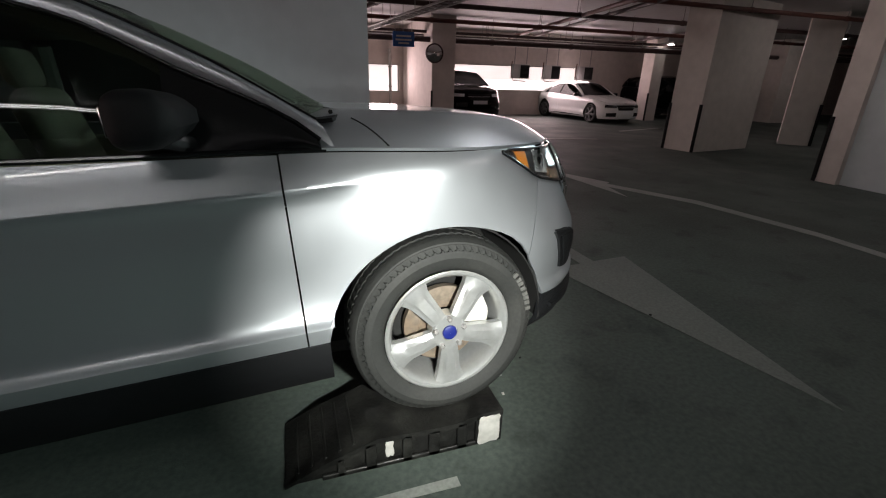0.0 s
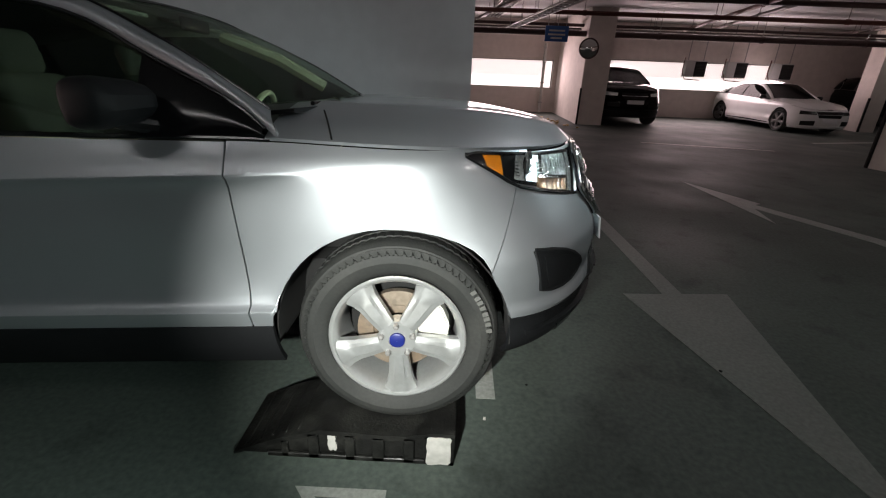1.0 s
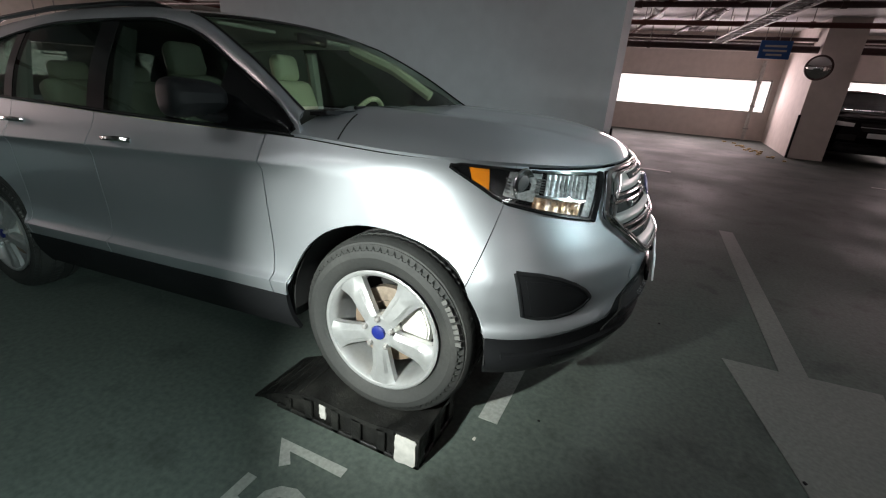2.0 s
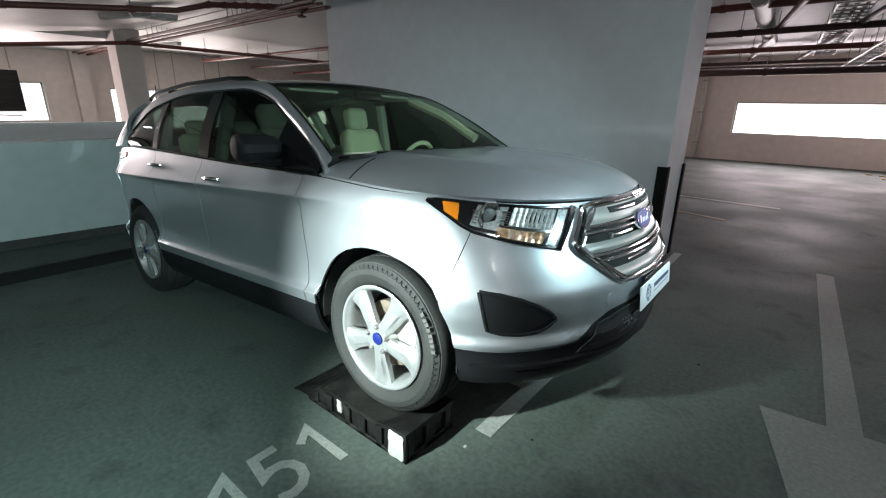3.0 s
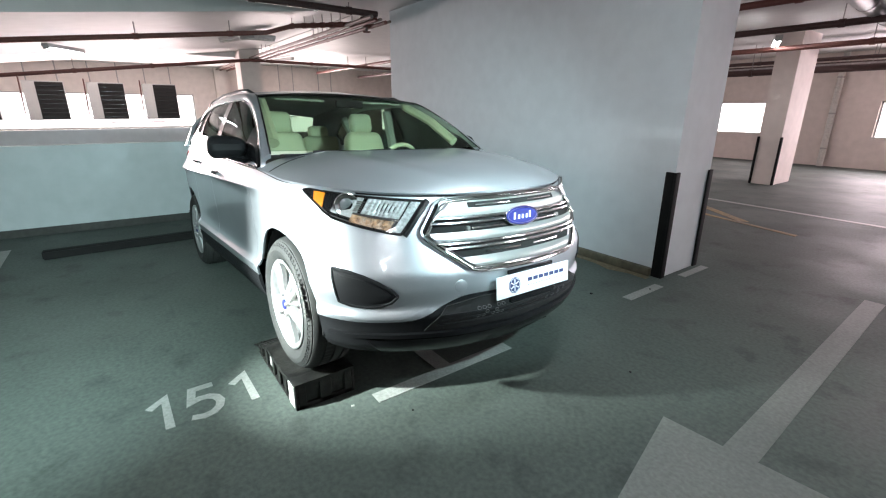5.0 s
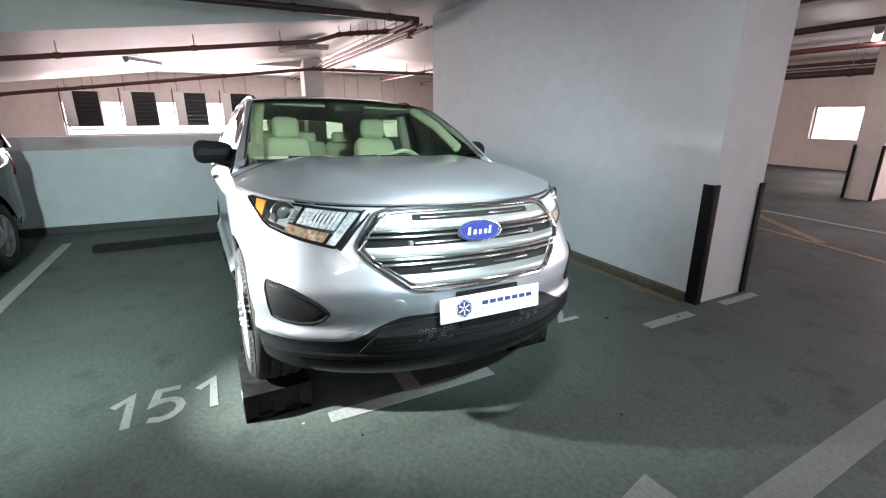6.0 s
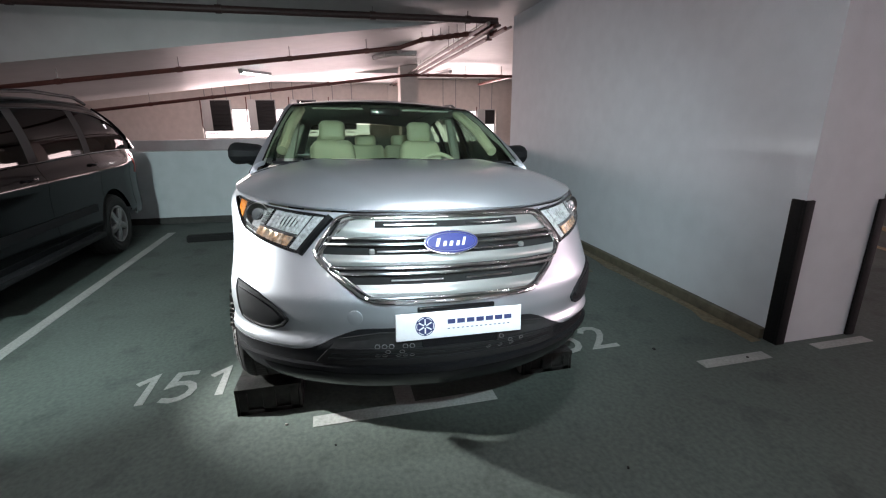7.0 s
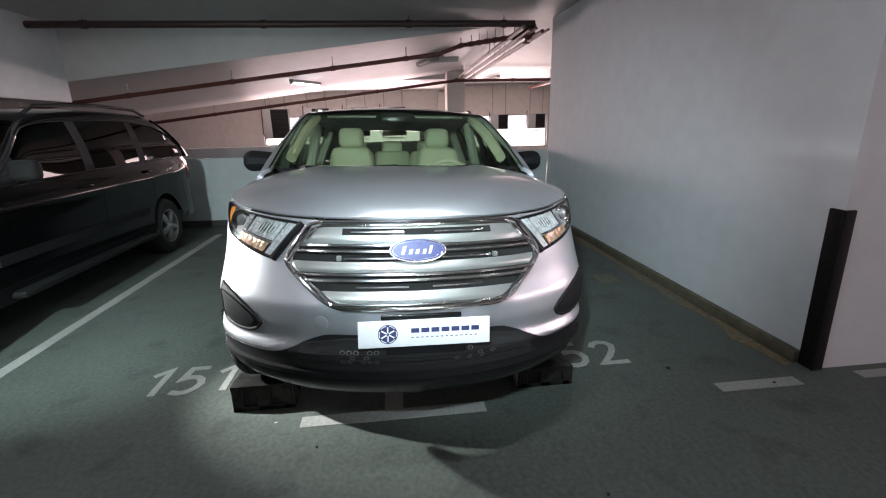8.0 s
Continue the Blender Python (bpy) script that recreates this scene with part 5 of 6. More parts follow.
# mirrors, roof rails, aerial, wipers
for side in (-1, 1):
    bm = rounded((0.195, 0.235, 0.165), 0.06, 5)
    for v in bm.verts:
        v.co.z *= 1 - 0.28 * (v.co.y / 0.12 + 1) / 2
        v.co.x = (v.co.x + 0.0975) * (1 - 0.25 * abs(v.co.z) / 0.08) - 0.0975
    if side > 0:
        bmesh.ops.scale(bm, vec=(1, -1, 1), verts=bm.verts)
    mir = add("door_mirror", placed(bm, pose(-0.80, side * 1.015, 1.262, 0, 0, side * 8)), M_CLAD, "black door mirror housing")
    arm = bmesh.new()
    tube(arm, [(-0.74, side * 0.895, 1.175), (-0.78, side * 0.95, 1.19), (-0.82, side * 1.0, 1.21)], 0.028, 10)
    add("mirror_arm", arm, M_GLOSSBLACK, "", mir)
    add("mirror_glass", placed(rounded((0.004, 0.13, 0.075), 0.002), pose(-0.896, side * 1.015, 1.262, 0, 0, side * 8)), M_MIRROR, "", mir)
    rail_line = [(-1.32, 0.665, 1.655), (-1.42, 0.672, 1.684), (-1.65, 0.675, 1.702), (-2.3, 0.665, 1.712), (-2.85, 0.65, 1.690), (-3.05, 0.64, 1.662), (-3.12, 0.635, 1.635)]
    add("roof_rail", tube(bmesh.new(), [(x, side * y, z) for x, y, z in rail_line], 0.014, 8), M_GLOSSBLACK, "black roof rail")
    wiper = bmesh.new()
    tube(wiper, [(-0.30, -0.62 if side < 0 else -0.02, 1.232), (-0.27, -0.30 if side < 0 else 0.30, 1.226), (-0.36, -0.02 if side < 0 else 0.60, 1.236)], 0.009, 6)
    add("wiper", wiper, M_GLOSSBLACK)
cowl = [[(-0.245 - 0.105 * (y / 0.80) ** 2 - d, y, 1.222 - 0.002 * k) for k, d in enumerate((-0.035, 0.0, 0.05))] for y in np.linspace(-0.80, 0.80, 25)]
add("cowl", slab(bmesh.new(), cowl, 0.015), M_CLAD)

# tail lamps and rear bumper
for side in (-1, 1):
    u0, u1 = shell.at_x(-3.05), shell.at_x(-3.62)
    add("tail_lamp", patch(shell, [(side * u0, 1.205), (side * u1, 1.19)], [(side * u0, 1.165), (side * u1, 1.09)], 12, 4, 0.012, 0.02), M_RED, "red tail lamp")
P = []
for i in range(31):
    u = lerp(shell.at_x(-3.32), shell.u[-1], i / 30)
    P.append([shell.point(u, lerp(0.27, 0.52, j / 4), 0.012) for j in range(5)])
Q = [[(x, -y, z) for x, y, z in row] for row in P[::-1]]
add("rear_bumper", slab(bmesh.new(), P + Q[1:], 0.02), M_CLAD)

# cabin
def seat(x, y):
    add("seat_cushion", placed(rounded((0.54, 0.52, 0.16), 0.06, 4), pose(x + 0.22, y, 0.78, 0, -6, 0)), M_CREAM)
    back = rounded((0.15, 0.50, 0.62), 0.07, 4)
    for v in back.verts:
        v.co.y *= 1 - 0.30 * max(0, v.co.z) / 0.31
    add("seat_back", placed(back, pose(x - 0.10, y, 1.07, 0, -14, 0)), M_CREAM)
    add("headrest", placed(rounded((0.11, 0.23, 0.19), 0.055, 4), pose(x - 0.20, y, 1.455, 0, -10, 0)), M_CREAM, "cream leather headrest")


seat(-1.42, -0.40), seat(-1.42, 0.40)
for y in (-0.42, 0.0, 0.42):
    add("rear_seat_back", placed(rounded((0.14, 0.41, 0.58), 0.05, 3), pose(-2.62, y, 1.06, 0, -16, 0)), M_CREAM)
    add("headrest", placed(rounded((0.10, 0.24, 0.14), 0.045, 3), pose(-2.74, y, 1.39, 0, -12, 0)), M_CREAM)
add("rear_seat", placed(rounded((0.5, 1.3, 0.16), 0.06, 3), pose(-2.38, 0, 0.76)), M_CREAM)
add("dashboard", placed(rounded((0.50, 1.62, 0.26), 0.07, 4), pose(-0.68, 0, 1.06, 0, 4, 0)), M_DASH)
add("parcel_shelf", boxed((-3.5, -0.75, 0.98), (-2.75, 0.75, 1.0)), M_DASH)
wheel_rim = bmesh.new()
tube(wheel_rim, [(0, 0.185 * math.cos(a), 0.185 * math.sin(a)) for a in np.linspace(0, 2 * math.pi, 41)], 0.017, 10)
for a in (0.0, math.pi, -math.pi / 2):
    tube(wheel_rim, [(0, 0, 0), (0, 0.18 * math.cos(a), 0.18 * math.sin(a))], 0.016, 6)
add("steering_wheel", placed(wheel_rim, pose(-0.93, 0.40, 1.09, 0, 22, 0)), M_CREAM, "cream leather steering wheel")
for side in (-1, 1):
    add("pillar_trim", tube(bmesh.new(), [(-0.61, side * 0.765, 1.285), (-0.88, side * 0.715, 1.46), (-1.20, side * 0.650, 1.600)], 0.038, 8), M_CREAM, "pale windscreen pillar lining")
add("inner_mirror", placed(rounded((0.03, 0.24, 0.06), 0.012), pose(-1.02, 0, 1.585)), M_GLOSSBLACK)
for side in (-1, 1):
    add("sun_visor", placed(rounded((0.16, 0.40, 0.02), 0.008), pose(-1.22, side * 0.36, 1.628, 0, 12, 0)), M_LINER)
    add("door_card", boxed((-2.38, side * 0.895 - 0.02, 0.52), (-0.55, side * 0.895 + 0.02, 1.10), 0.015), M_CREAM)
    for a, b in (((-1.66, 0.80, 1.14), (-1.62, 0.70, 1.58)), ((-2.5, 0.82, 1.18), (-2.62, 0.70, 1.55))):
        add("pillar_lining", tube(bmesh.new(), [(a[0], side * a[1], a[2]), (b[0], side * b[1], b[2])], 0.045, 8), M_LINER)


# ---- wheel ramps ----
def wheel_ramp(x0, x1, y0, y1, h=0.165):
    """A moulded rubber ramp: sloped back, a cradle for the tyre, slots in its walls and white patches."""
    thing = empty("wheel_ramp", pose(x0, y0, 0), "worn black rubber wheel ramp with white corner patches", "wheel ramp", "ramps under the front wheels")
    L, W = x1 - x0, y1 - y0
    top = [(0, 0.012), (0.16, 0.085), (0.36, h - 0.012), (0.46, h - 0.016), (0.58, h - 0.024), (0.70, h - 0.022), (0.80, h - 0.004), (0.84, h), (L, h)]
    deep = 0.016

    def rise(x):
        return float(np.interp(x, [p[0] for p in top], [p[1] for p in top]))

    # core, set back behind the ribs
    core = [(x, max(z - 0.012, 0.002)) for x, z in top[:-1]] + [(L - deep, h - 0.012), (L - deep, 0), (0, 0)]
    part("ramp_core", prism(bmesh.new(), core, deep, W - deep, axis="y"), M_RAMP, thing)
    # tread plate that follows the slope
    bm = bmesh.new()
    plate = top + [(x, max(z - 0.024, 0.0)) for x, z in top[::-1]]
    prism(bm, plate, 0, W, axis="y")
    bmesh.ops.bevel(bm, geom=[e for e in bm.edges if e.calc_face_angle(0) > 1.0], offset=0.005, segments=2, affect="EDGES")
    part("tread_plate", bm, M_RAMP, thing)
    for k in range(5):
        x = 0.05 + 0.055 * k
        part("grip_bar", placed(rounded((0.012, W - 0.05, 0.008), 0.003, 1), pose(x, W / 2, rise(x) + 0.001, 0, -24, 0)), M_RAMP, thing)
    for y in (0.0, W - deep):
        part("base_rail", boxed((0.14, y, 0), (L, y + deep, 0.022), 0.003, 1), M_RAMP, thing)
        for x, w in ((0.215, 0.03), (0.335, 0.045), (0.485, 0.04), (0.60, 0.05), (0.725, 0.045), (L - 0.062, 0.124)):
            part("side_rib", boxed((x - w / 2, y, 0.0), (x + w / 2, y + deep, rise(x) - 0.014), 0.003, 1), M_RAMP, thing)
    part("base_rail", boxed((L - deep, deep + 0.001, 0), (L, W - deep - 0.001, 0.03), 0.003, 1), M_RAMP, thing)
    for y, w in ((0.040, 0.046), (W / 2, 0.07), (W - 0.040, 0.046)):
        part("front_rib", boxed((L - deep, y - w / 2, 0), (L, y + w / 2, h - 0.014), 0.003, 1), M_RAMP, thing)
    chips = random.Random(int(y0 * 100))
    # corner patch is chipped paint; narrow one paints the brightness inside a slot
    for kind, cx, cz, w, hh in (("white_patch", L - 0.062, 0.080, 0.098, 0.145), ("white_patch", 0.412, 0.083, 0.034, 0.078)):
        ring = [(cx + w / 2 * max(-1, min(1, 1.35 * math.cos(a))), cz + hh / 2 * max(-1, min(1, 1.35 * math.sin(a)))) for a in np.linspace(0, 2 * math.pi, 29)[:-1]]
        ring = [(x + chips.uniform(-0.004, 0.002), z + chips.uniform(-0.006, 0.003)) for x, z in ring]
        part(kind, prism(bmesh.new(), [(x, min(z, h - 0.016)) for x, z in ring], *((-0.0035, 0.003) if cx > 0.5 else (deep - 0.008, deep + 0.002)), axis="y"), M_WHITE, thing, "white patch for chipped corner paint and bright slot")
    return thing


wheel_ramp(-0.61, 0.30, 0.945, 1.30)
wheel_ramp(-0.61, 0.30, 2.66, 3.01, 0.13)


def wheel_stop(x, y0, y1):
    bm = bmesh.new()
    prism(bm, [(x, 0), (x + 0.15, 0), (x + 0.125, 0.09), (x + 0.025, 0.09)], y0, y1, axis="y")
    bmesh.ops.bevel(bm, geom=bm.edges[:], offset=0.012, segments=2, affect="EDGES")
    tagged(part("wheel_stop", bm, M_RUBBER), "long black rubber wheel stop on the floor", "wheel stop", "wheel stops")


wheel_stop(-4.05, -0.46, 1.35)
wheel_stop(-4.05, 2.35, 4.1)
wheel_stop(-4.05, -3.2, -1.5)

# ---- other cars ----
OLD = make_car("parked_car", OLD_SUV, pose(-0.45, -2.03, 0), M_BLACKPAINT, "dark older SUV with roof rails parked in its bay", G_DARK, G_BLACK, None, False, M_CLAD)
old, osh, oadd = OLD
for side in (-1, 1):
    oadd("roof_rail", tube(bmesh.new(), [(x, side * y, z) for x, y, z in ((-1.45, 0.68, 1.79), (-1.6, 0.69, 1.87), (-2.5, 0.69, 1.905), (-3.3, 0.68, 1.88), (-3.55, 0.67, 1.81))], 0.018, 8), M_CLAD)
    u0, u1 = osh.at_x(-4.10), osh.at_x(-4.42)
    oadd("tail_lamp", patch(osh, [(side * u0, 1.19), (side * u1, 1.19)], [(side * u0, 0.92), (side * u1, 0.92)], 8, 4, 0.012, 0.02), M_RED)
    oadd("side_moulding", patch(osh, [(side * osh.at_x(-0.5), 0.70), (side * osh.at_x(-2.75), 0.70)], [(side * osh.at_x(-0.5), 0.62), (side * osh.at_x(-2.75), 0.62)], 10, 2, 0.016, 0.02), M_CLAD)
    oadd("running_board", boxed((-2.65, side * 0.93 - 0.09, 0.34), (-0.55, side * 0.93 + 0.09, 0.40), 0.02), M_CLAD)
    bm = rounded((0.12, 0.22, 0.17), 0.05, 4)
    oadd("door_mirror", placed(bm, pose(-0.84, side * 1.04, 1.33)), M_RUBBER)
    oadd("mirror_arm", tube(bmesh.new(), [(-0.80, side * 0.88, 1.26), (-0.83, side * 0.99, 1.29)], 0.035, 8), M_GLOSSBLACK)
    for x in (-1.70, -2.80):
        oadd("seat_back", placed(rounded((0.14, 0.46, 0.6), 0.06, 3), pose(x, side * 0.38, 1.12, 0, -14, 0)), M_DASH)
        oadd("headrest", placed(rounded((0.10, 0.26, 0.17), 0.05, 3), pose(x - 0.12, side * 0.38, 1.48, 0, -10, 0)), M_DASH)
oadd("dashboard", placed(rounded((0.4, 1.5, 0.24), 0.07, 3), pose(-0.98, 0, 1.07)), M_DASH)


def front_details(sh, add, z, lamp_mat, grille_mat, hl=(0.50, 0.82)):
    """Lamps, grille and plate of a car seen from far."""
    for side in (-1, 1):
        add("headlight", patch(sh, [(side * sh.at_y(hl[1]), z + 0.05), (side * sh.at_y(hl[0]), z + 0.03)], [(side * sh.at_y(hl[1]), z - 0.05), (side * sh.at_y(hl[0]), z - 0.05)], 8, 3, 0.012, 0.02), lamp_mat)
        add("door_mirror", placed(rounded((0.10, 0.2, 0.13), 0.045, 3), pose(-0.80, side * 0.98, sh.top(sh.at_x(-0.8)) + 0.06)), M_GLOSSBLACK)
        add("air_intake", patch(sh, [(side * 0.78, z - 0.24), (side * 0.42, z - 0.22)], [(side * 0.78, z - 0.36), (side * 0.42, z - 0.36)], 8, 3, 0.010, 0.02), M_DARK)
    add("grille", patch(sh, [(-0.42, z + 0.04), (0.42, z + 0.04)], [(-0.34, z - 0.14), (0.34, z - 0.14)], 12, 3, 0.012, 0.02), grille_mat)
    add("grille_bar", ribbon(sh, [(-0.4, z - 0.05), (0.4, z - 0.05)], 0.014, 0.02, 8), M_CHROME)
    add("number_plate", placed(rounded((0.012, 0.5, 0.11), 0.004), Matrix.Translation(sh.point(1e-5, z - 0.22, 0.02))), M_PLATE)
    for y in (-0.38, 0.38):
        add("seat_back", placed(rounded((0.14, 0.46, 0.6), 0.06, 2), pose(-1.7, y, sh.top(sh.at_x(-1.6)) - 0.1, 0, -14, 0)), M_DASH)
    add("dashboard", placed(rounded((0.4, 1.4, 0.2), 0.07, 2), pose(-0.9, 0, sh.top(sh.at_x(-0.8)) - 0.1)), M_DASH)


far, fsh, fadd = make_car("parked_car", CROSSOVER, pose(5.45, 14.75, 0, 0, 0, -88), M_BLACKPAINT, "glossy black SUV parked against the outer wall", G_DARK, G_DARK, None, False, M_CLAD)
front_details(fsh, fadd, 0.93, M_REFLECTOR, M_GLOSSBLACK, (0.52, 0.84))
copy_thing(far, pose(15.1, 14.4, 0, 0, 0, -88))
white, wsh, wadd = make_car("parked_car", COUPE, pose(11.1, 14.55, 0, 0, 0, -84), M_WHITEPAINT, "white coupe parked against the outer wall", G_DARK, G_DARK, None, False, None)
front_details(wsh, wadd, 0.62, M_GLOSSBLACK, M_GLOSSBLACK, (0.42, 0.80))


# ---- pipes, lamps and fittings under the ceiling ----
def pipe(points, r, mat, label, hangers=(), top=None, name="pipe"):
    """A pipe with couplings, and hanger rods up to the slab."""
    thing = empty(name, pose(*points[0]), label, "pipe", "ceiling pipes")
    o = Vector(points[0])
    pts = [Vector(p) - o for p in points]
    part("pipe_run", tube(bmesh.new(), pts, r, 12), mat, thing)
    for k, t in enumerate(hangers):
        i = min(int(t * (len(pts) - 1)), len(pts) - 2)
        p = pts[i].lerp(pts[i + 1], t * (len(pts) - 1) - i)
        d = (pts[i + 1] - pts[i]).normalized()
        part("coupling", tube(bmesh.new(), [p - d * 0.04, p + d * 0.04], r * 1.22, 12), mat, thing)
        roof = top(p + o) if top else CEIL
        if roof - (p + o).z > r + 0.02:
            part("hanger_rod", tube(bmesh.new(), [p + Vector((0, 0, r * 0.9)), Vector((p.x, p.y, roof - o.z))], 0.008, 6), M_GALV, thing)
    return thing


def soffit(p):
    return 3.225 + (p.y - 4.3) * (3.225 - 1.12) / 18.3 if p.y < 4.3 else CEIL


pipe([(-4.7, -12, 3.08), (-4.7, 4.25, 3.08)], 0.048, M_PIPEDARK, "thick dark red-brown pipe under the ceiling", (0.1, 0.3, 0.45, 0.6, 0.75, 0.88, 0.97))
pipe([(-6.2, -12, soffit(Vector((0, -12, 0))) - 0.2), (-6.2, 2.9, soffit(Vector((0, 2.9, 0))) - 0.2), (-6.0, 3.3, 2.98), (-5.1, 4.3, 3.0)], 0.038, M_PIPE, "red-brown sprinkler pipe under the sloping slab", (0.1, 0.17, 0.21, 0.25, 0.29, 0.32, 0.66, 0.72, 0.76, 0.80, 0.84, 0.88, 0.93, 0.97), soffit)
pipe([(-11.8, -12, soffit(Vector((0, -12, 0))) - 0.32), (-11.8, 4.0, 2.90)], 0.045, M_PIPE, "red-brown sprinkler pipe under the sloping slab", (0.55, 0.65, 0.75, 0.85), soffit)
pipe([(-11.8, 4.0, 2.90), (-11.8, 16.0, 2.88)], 0.045, M_PIPE, "red-brown sprinkler pipe near the pillars", (0.05, 0.15, 0.25))
for k in range(5):
    pipe([(-4.4 - 0.05 * k, 4.0 + 0.11 * k, 2.98 - 0.03 * (k % 2)), (-16.8, 4.05 + 0.12 * k, 2.95 - 0.03 * (k % 2))], 0.022 + 0.008 * (k % 3 == 0), M_PIPE if k % 2 else M_CONDUIT, "conduit pipe running along the ceiling", (0.2, 0.5, 0.8))


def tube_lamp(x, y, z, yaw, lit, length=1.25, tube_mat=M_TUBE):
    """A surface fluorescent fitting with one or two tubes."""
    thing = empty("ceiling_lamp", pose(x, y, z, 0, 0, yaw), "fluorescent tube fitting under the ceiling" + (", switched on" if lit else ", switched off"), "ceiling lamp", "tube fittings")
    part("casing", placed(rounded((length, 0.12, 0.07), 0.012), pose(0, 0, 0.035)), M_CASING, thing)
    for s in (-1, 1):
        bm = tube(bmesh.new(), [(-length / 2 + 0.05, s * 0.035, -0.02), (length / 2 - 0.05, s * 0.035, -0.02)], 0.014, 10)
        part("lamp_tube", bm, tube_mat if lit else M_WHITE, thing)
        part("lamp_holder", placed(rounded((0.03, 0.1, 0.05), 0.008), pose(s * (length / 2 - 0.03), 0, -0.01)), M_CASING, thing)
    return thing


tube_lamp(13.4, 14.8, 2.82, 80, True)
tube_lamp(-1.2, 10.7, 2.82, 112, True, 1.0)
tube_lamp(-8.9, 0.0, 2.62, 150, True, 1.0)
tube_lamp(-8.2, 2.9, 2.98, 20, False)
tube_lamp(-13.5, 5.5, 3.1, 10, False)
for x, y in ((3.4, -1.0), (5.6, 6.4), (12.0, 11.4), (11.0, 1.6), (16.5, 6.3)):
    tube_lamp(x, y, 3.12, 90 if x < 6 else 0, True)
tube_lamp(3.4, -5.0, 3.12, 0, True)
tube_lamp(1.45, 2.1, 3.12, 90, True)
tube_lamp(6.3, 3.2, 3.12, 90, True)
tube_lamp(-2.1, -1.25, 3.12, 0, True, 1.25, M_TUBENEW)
# added fitting, out of sight behind a pillar, that brightens the lane pillars
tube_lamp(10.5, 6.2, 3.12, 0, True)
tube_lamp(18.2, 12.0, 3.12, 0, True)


# crossing pipes and trays over the north lane
for k, (y, z, r, mat) in enumerate(((14.2, 2.53, 0.08, M_PIPEDARK), (14.6, 2.78, 0.045, M_PIPEDARK), (11.2, 2.75, 0.05, M_PIPE), (9.4, 2.85, 0.05, M_PIPEDARK), (7.6, 2.95, 0.045, M_PIPE))):
    pipe([(-16, y, z), (28, y, z)], r, mat, "dark pipe crossing under the ceiling of the lane", tuple(0.03 + 0.067 * i for i in range(14)))
for k, (x0, y0, x1, y1, z) in enumerate(((2.2, 6.0, 0.4, 16.5, 2.9), (5.2, 5.5, 7.4, 16.0, 2.85), (6.0, 5.5, 8.4, 16.0, 2.95), (1.3, 5.6, -0.6, 16.0, 2.92), (10.5, 8.6, 12.4, 16.0, 2.9))):
    pipe([(x0, y0, z), (x1, y1, z)], 0.045, M_PIPE if k % 2 else M_PIPEDARK, "pipe running along the ceiling of the lane", (0.15, 0.4, 0.65, 0.9))


def cable_tray(x0, y0, x1, y1, z, w=0.3):
    thing = empty("cable_tray", pose(x0, y0, z), "galvanised cable tray with cables under the ceiling", "cable tray", "cable trays")
    d = Vector((x1 - x0, y1 - y0, 0))
    n = Vector((-d.y, d.x, 0)).normalized() * w / 2
    bm = bmesh.new()
    for s in (-1, 1):
        tube(bm, [n * s, n * s + d], 0.02, 4)
    k = int(d.length / 0.3)
    for i in range(k + 1):
        p = d * (i / k)
        tube(bm, [p - n, p + n], 0.012, 4)
    part("tray_frame", bm, M_GALV, thing, flat=True)
    for j in range(3):
        off_n = n * (-0.6 + 0.55 * j)
        part("cable", tube(bmesh.new(), [off_n + Vector((0, 0, 0.03)), off_n + d + Vector((0, 0, 0.03))], 0.022, 6), M_PIPEDARK, thing)
    for i in range(1, 6):
        p = d * (i / 6)
        for s in (-1, 1):
            part("hanger_rod", tube(bmesh.new(), [p + n * s, p + n * s + Vector((0, 0, CEIL - z))], 0.007, 5), M_GALV, thing)


cable_tray(2.4, 5.6, 1.6, 15.5, 2.65)
cable_tray(-14, 15.0, 26, 15.0, 2.68)


# ventilation units in front of the windows
def vent_unit(x, y, z, yaw, w=0.98, h=1.15, up=1.66):
    thing = empty("vent_unit", pose(x, y, z, 0, 0, yaw), "grey box fan unit with a dark grille hung before the window", "fan unit", "fan units")
    part("casing", boxed((-0.14, -w / 2, 0), (0.14, w / 2, h), 0.015), M_CASING, thing)
    part("grille_plate", boxed((0.14, -w / 2 + 0.30, 0.03), (0.155, w / 2 - 0.01, h - 0.03), 0.004), M_DARK, thing, "dark fan grille")
    for i in range(8):
        zz = 0.08 + i * (h - 0.16) / 7.5
        part("grille_slat", boxed((0.152, -w / 2 + 0.32, zz), (0.165, w / 2 - 0.03, zz + 0.012)), M_GLOSSBLACK, thing, flat=True)
    for s in (-1, 1):
        part("hanger_rod", tube(bmesh.new(), [(0, s * w * 0.38, h - 0.01), (0, s * w * 0.38, up)], 0.018, 6), M_GALV, thing)
    part("drain_pipe", tube(bmesh.new(), [(0.05, -w / 2 - 0.05, h + 0.1), (0.05, -w / 2 - 0.08, 0.2), (0.05, -w / 2 + 0.05, -0.08), (0.05, w / 2 - 0.1, -0.1)], 0.02, 6), M_PIPE, thing)
    return thing


for y in (-2.55, -0.95, 0.60, 2.1):
    vent_unit(-16.55, y, 1.22, 0, up=1.785)
for y in (6.5, 8.1):
    vent_unit(-16.55, y, 1.36, 0, 0.72, 0.62, CEIL + 0.015 - 1.36)
for x in (8.7, 10.15, 11.75):
    vent_unit(x, 17.45, 1.46, -90, 0.72, 0.55, CEIL + 0.005 - 1.46)

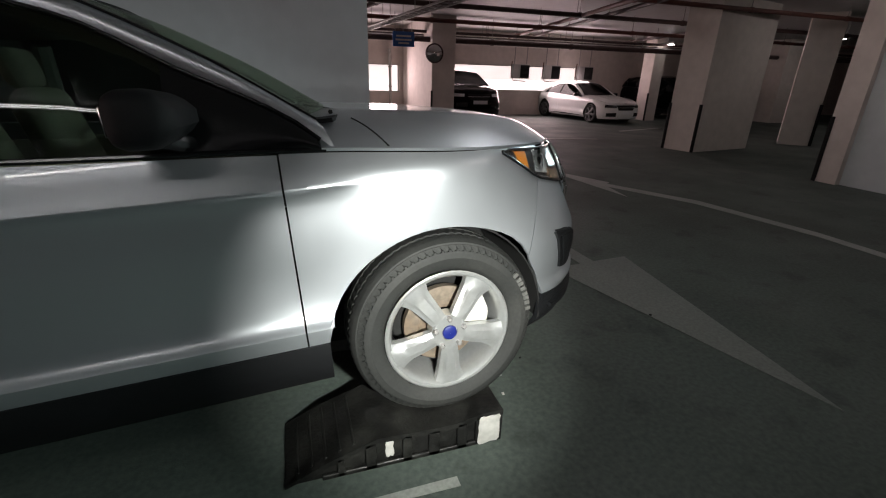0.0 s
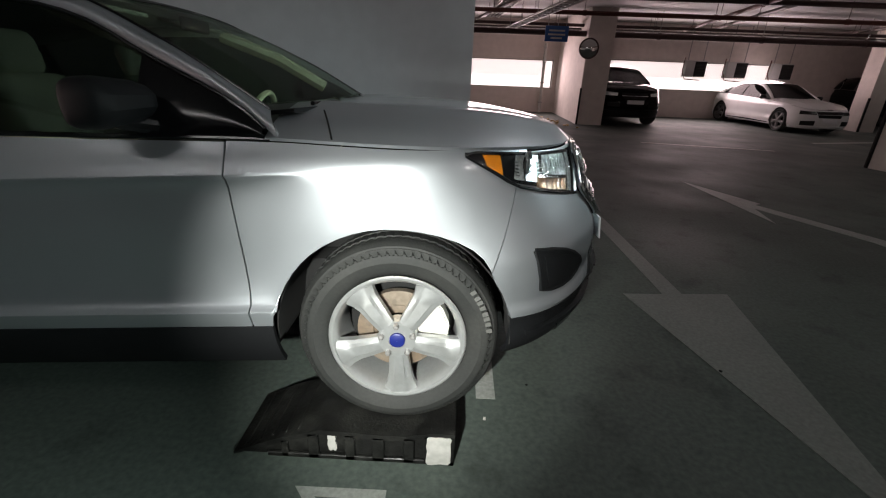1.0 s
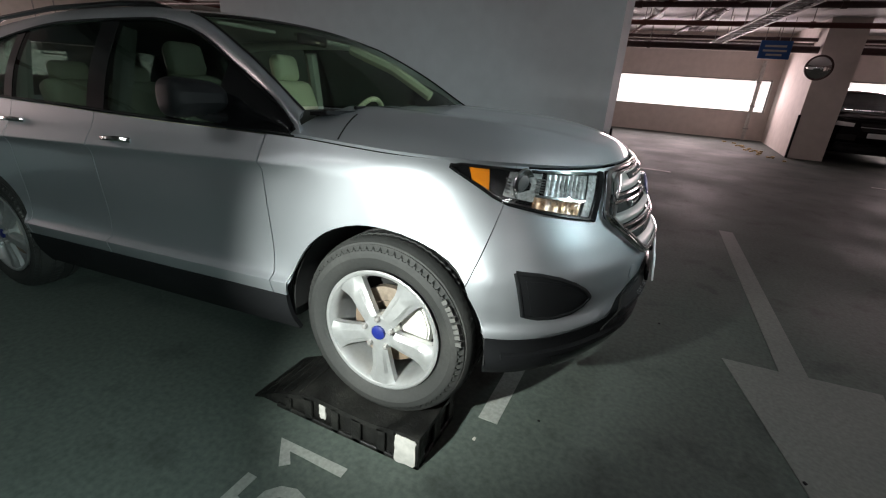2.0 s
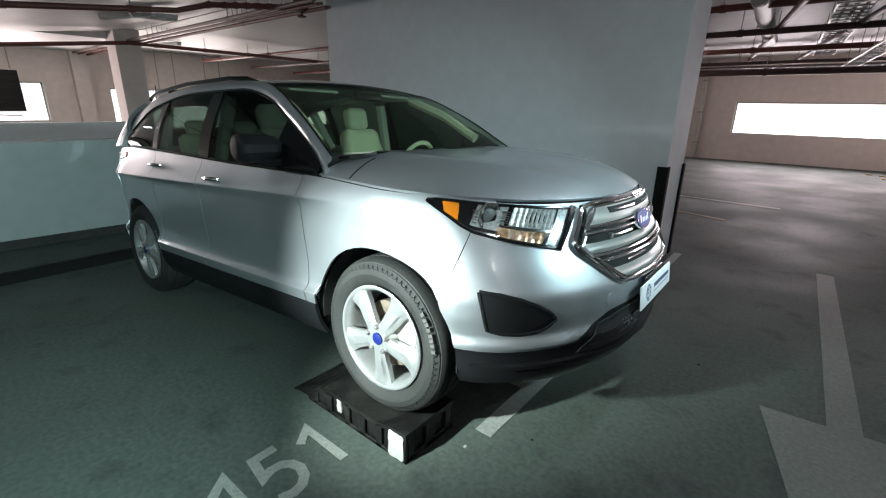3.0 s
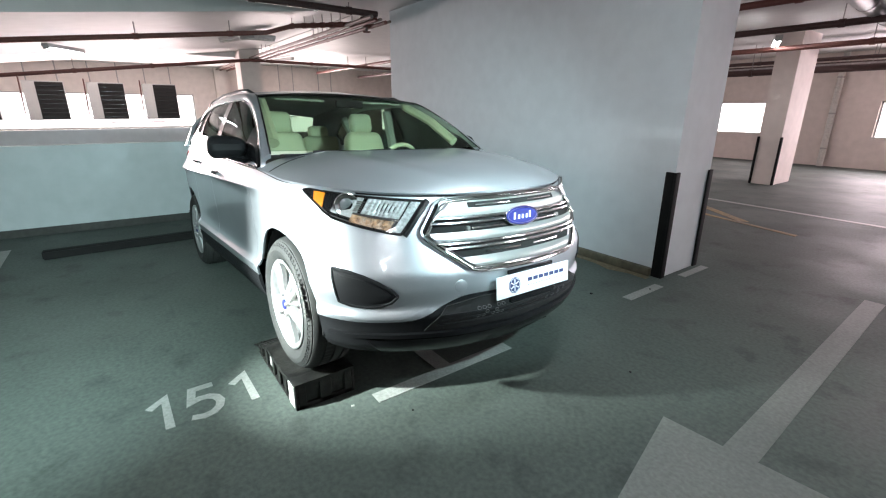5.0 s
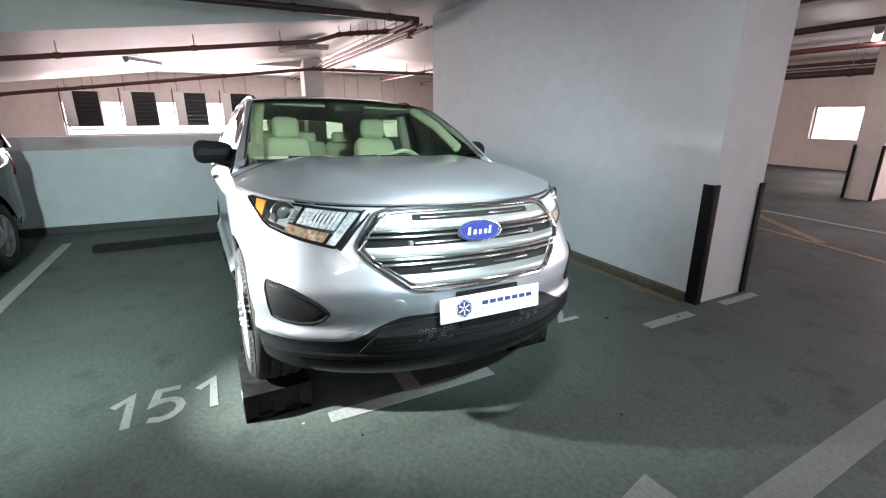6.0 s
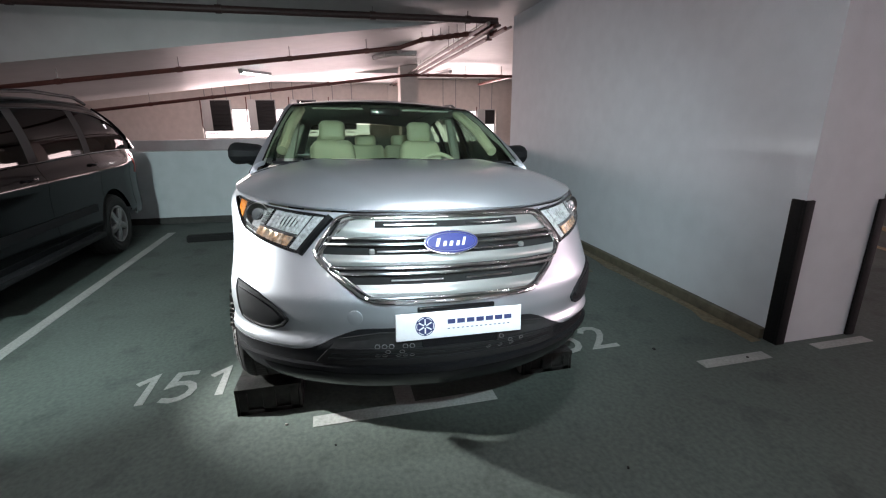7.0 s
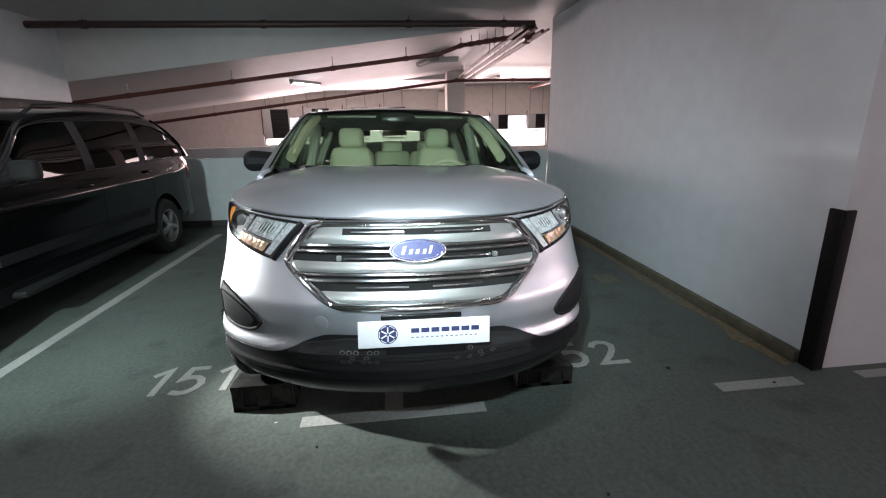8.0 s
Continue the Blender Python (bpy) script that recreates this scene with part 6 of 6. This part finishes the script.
# sign, convex mirror
thing = empty("hanging_sign", pose(2.88, 13.6, 2.46), "blue hanging direction sign with unreadable white lines", "sign")
part("sign_board", boxed((-0.32, -0.02, -0.2), (0.32, 0.02, 0.2), 0.006), M_SIGN, thing)
for z, w in ((0.08, 0.22), (-0.02, 0.24), (-0.11, 0.16)):
    part("sign_print", boxed((-w, -0.024, z - 0.022), (w, -0.0195, z + 0.022)), M_WHITE, thing, flat=True)
for s in (-1, 1):
    part("hanger_rod", tube(bmesh.new(), [(s * 0.25, 0, 0.2), (s * 0.25, 0, 0.7)], 0.008, 6), M_GALV, thing)
thing = empty("convex_mirror", pose(3.86, 13.7, 2.12), "round convex traffic mirror on the pillar", "mirror")
dome = lathe(bmesh.new(), [(-0.09 * (1 - (r / 0.26) ** 2), max(r, 0.001)) for r in np.linspace(0.26, 0, 10)], 36)
part("mirror_face", dome, M_MIRROR, thing)
part("mirror_rim", lathe(bmesh.new(), [(-0.02, 0.25), (-0.02, 0.28), (0.03, 0.28), (0.03, 0.25)], 36, closed=True), M_PIPEDARK, thing)
part("bracket", tube(bmesh.new(), [(0, 0.02, 0), (0, 0.2, 0)], 0.025, 8), M_GALV, thing)

# round duct over the lane, downpipe, pilaster
duct = empty("round_duct", pose(0.53, 7.2, 3.0), "pale grey round duct under the ceiling of the lane", "duct")
run = Vector((-0.28, 4.8, 0))
part("duct_run", tube(bmesh.new(), [(0, 0, 0), run], 0.12, 20), M_CASING, duct)
for f in (0.02, 0.33, 0.66, 0.98):
    part("duct_joint", tube(bmesh.new(), [run * f - run * 0.006, run * f + run * 0.006], 0.127, 20), M_GALV, duct)
    part("hanger_rod", tube(bmesh.new(), [run * f + Vector((0, 0, 0.12)), run * f + Vector((0, 0, 0.205))], 0.008, 6), M_GALV, duct)
down = empty("downpipe", pose(-1.89, 17.70, 0), "white painted downpipe on the outer wall", "downpipe")
part("pipe_run", tube(bmesh.new(), [(0, 0, 0), (0, 0, CEIL)], 0.08, 14), M_WHITE, down)
for z in (0.5, 1.5, 2.5):
    part("pipe_clamp", tube(bmesh.new(), [(0, 0, z), (0, 0, z + 0.05)], 0.088, 14), M_GALV, down)
setting("pilaster", boxed((-16.998, 3.95, 0), (-16.75, 4.35, CEIL)), M_PLASTER, "pale plastered pilaster on the outer wall", "pillar")
tube_lamp(-7.7, 3.15, 2.95, 80, False, 0.7)
cable_tray(1.5, 8.0, 1.1, 15.0, 2.95, 0.4)
valve = empty("pipe_valve", pose(-5.1, 4.3, 3.0), "dark red-brown valve cluster where the pipes meet at the wall", "valve")
for k, (x, y, z, r) in enumerate(((0.0, 0.0, 0.0, 0.085), (0.12, -0.14, 0.0, 0.08), (0.24, -0.05, 0.06, 0.075))):
    part("flange", tube(bmesh.new(), [(x - 0.02, y + 0.03, z), (x + 0.02, y - 0.03, z)], r, 14), M_PIPE, valve)
part("valve_body", placed(rounded((0.22, 0.12, 0.12), 0.04, 3), pose(0.12, -0.10, 0.02, 0, 0, -40)), M_PIPEDARK, valve)
part("valve_stem", tube(bmesh.new(), [(0.12, -0.10, -0.02), (0.12, -0.10, -0.16)], 0.02, 8), M_PIPEDARK, valve)
part("hand_wheel", tube(bmesh.new(), [(0.12 + 0.06 * math.cos(a), -0.10 + 0.06 * math.sin(a), -0.15) for a in np.linspace(0, 2 * math.pi, 17)], 0.01, 6), M_PIPE, valve)

# grit on the floor
for k, (x, y, size, mat) in enumerate(((0.22, 3.71, 0.022, M_DARK), (0.48, 4.25, 0.016, M_DARK), (0.44, 1.22, 0.016, M_WHITE), (1.77, 1.68, 0.016, M_DARK), (1.17, 2.83, 0.014, M_DARK), (0.67, 1.48, 0.012, M_DARK))):
    rnd = random.Random(k)
    bm = rounded((size, size * 0.75, size * 0.5), size * 0.16, 2)
    for v in bm.verts:
        v.co *= rnd.uniform(0.85, 1.15)
    low_z = min(v.co.z for v in bm.verts)
    chip = part("pebble", placed(bm, pose(0, 0, -low_z)), mat)
    chip.matrix_world = pose(x, y, 0.0035 if k in (1, 3) else 0.0, 0, 0, 40 * k)
    tagged(chip, "small pale chip of concrete on the floor" if mat is M_WHITE else "small dark piece of grit on the floor", "pebble", "loose grit")
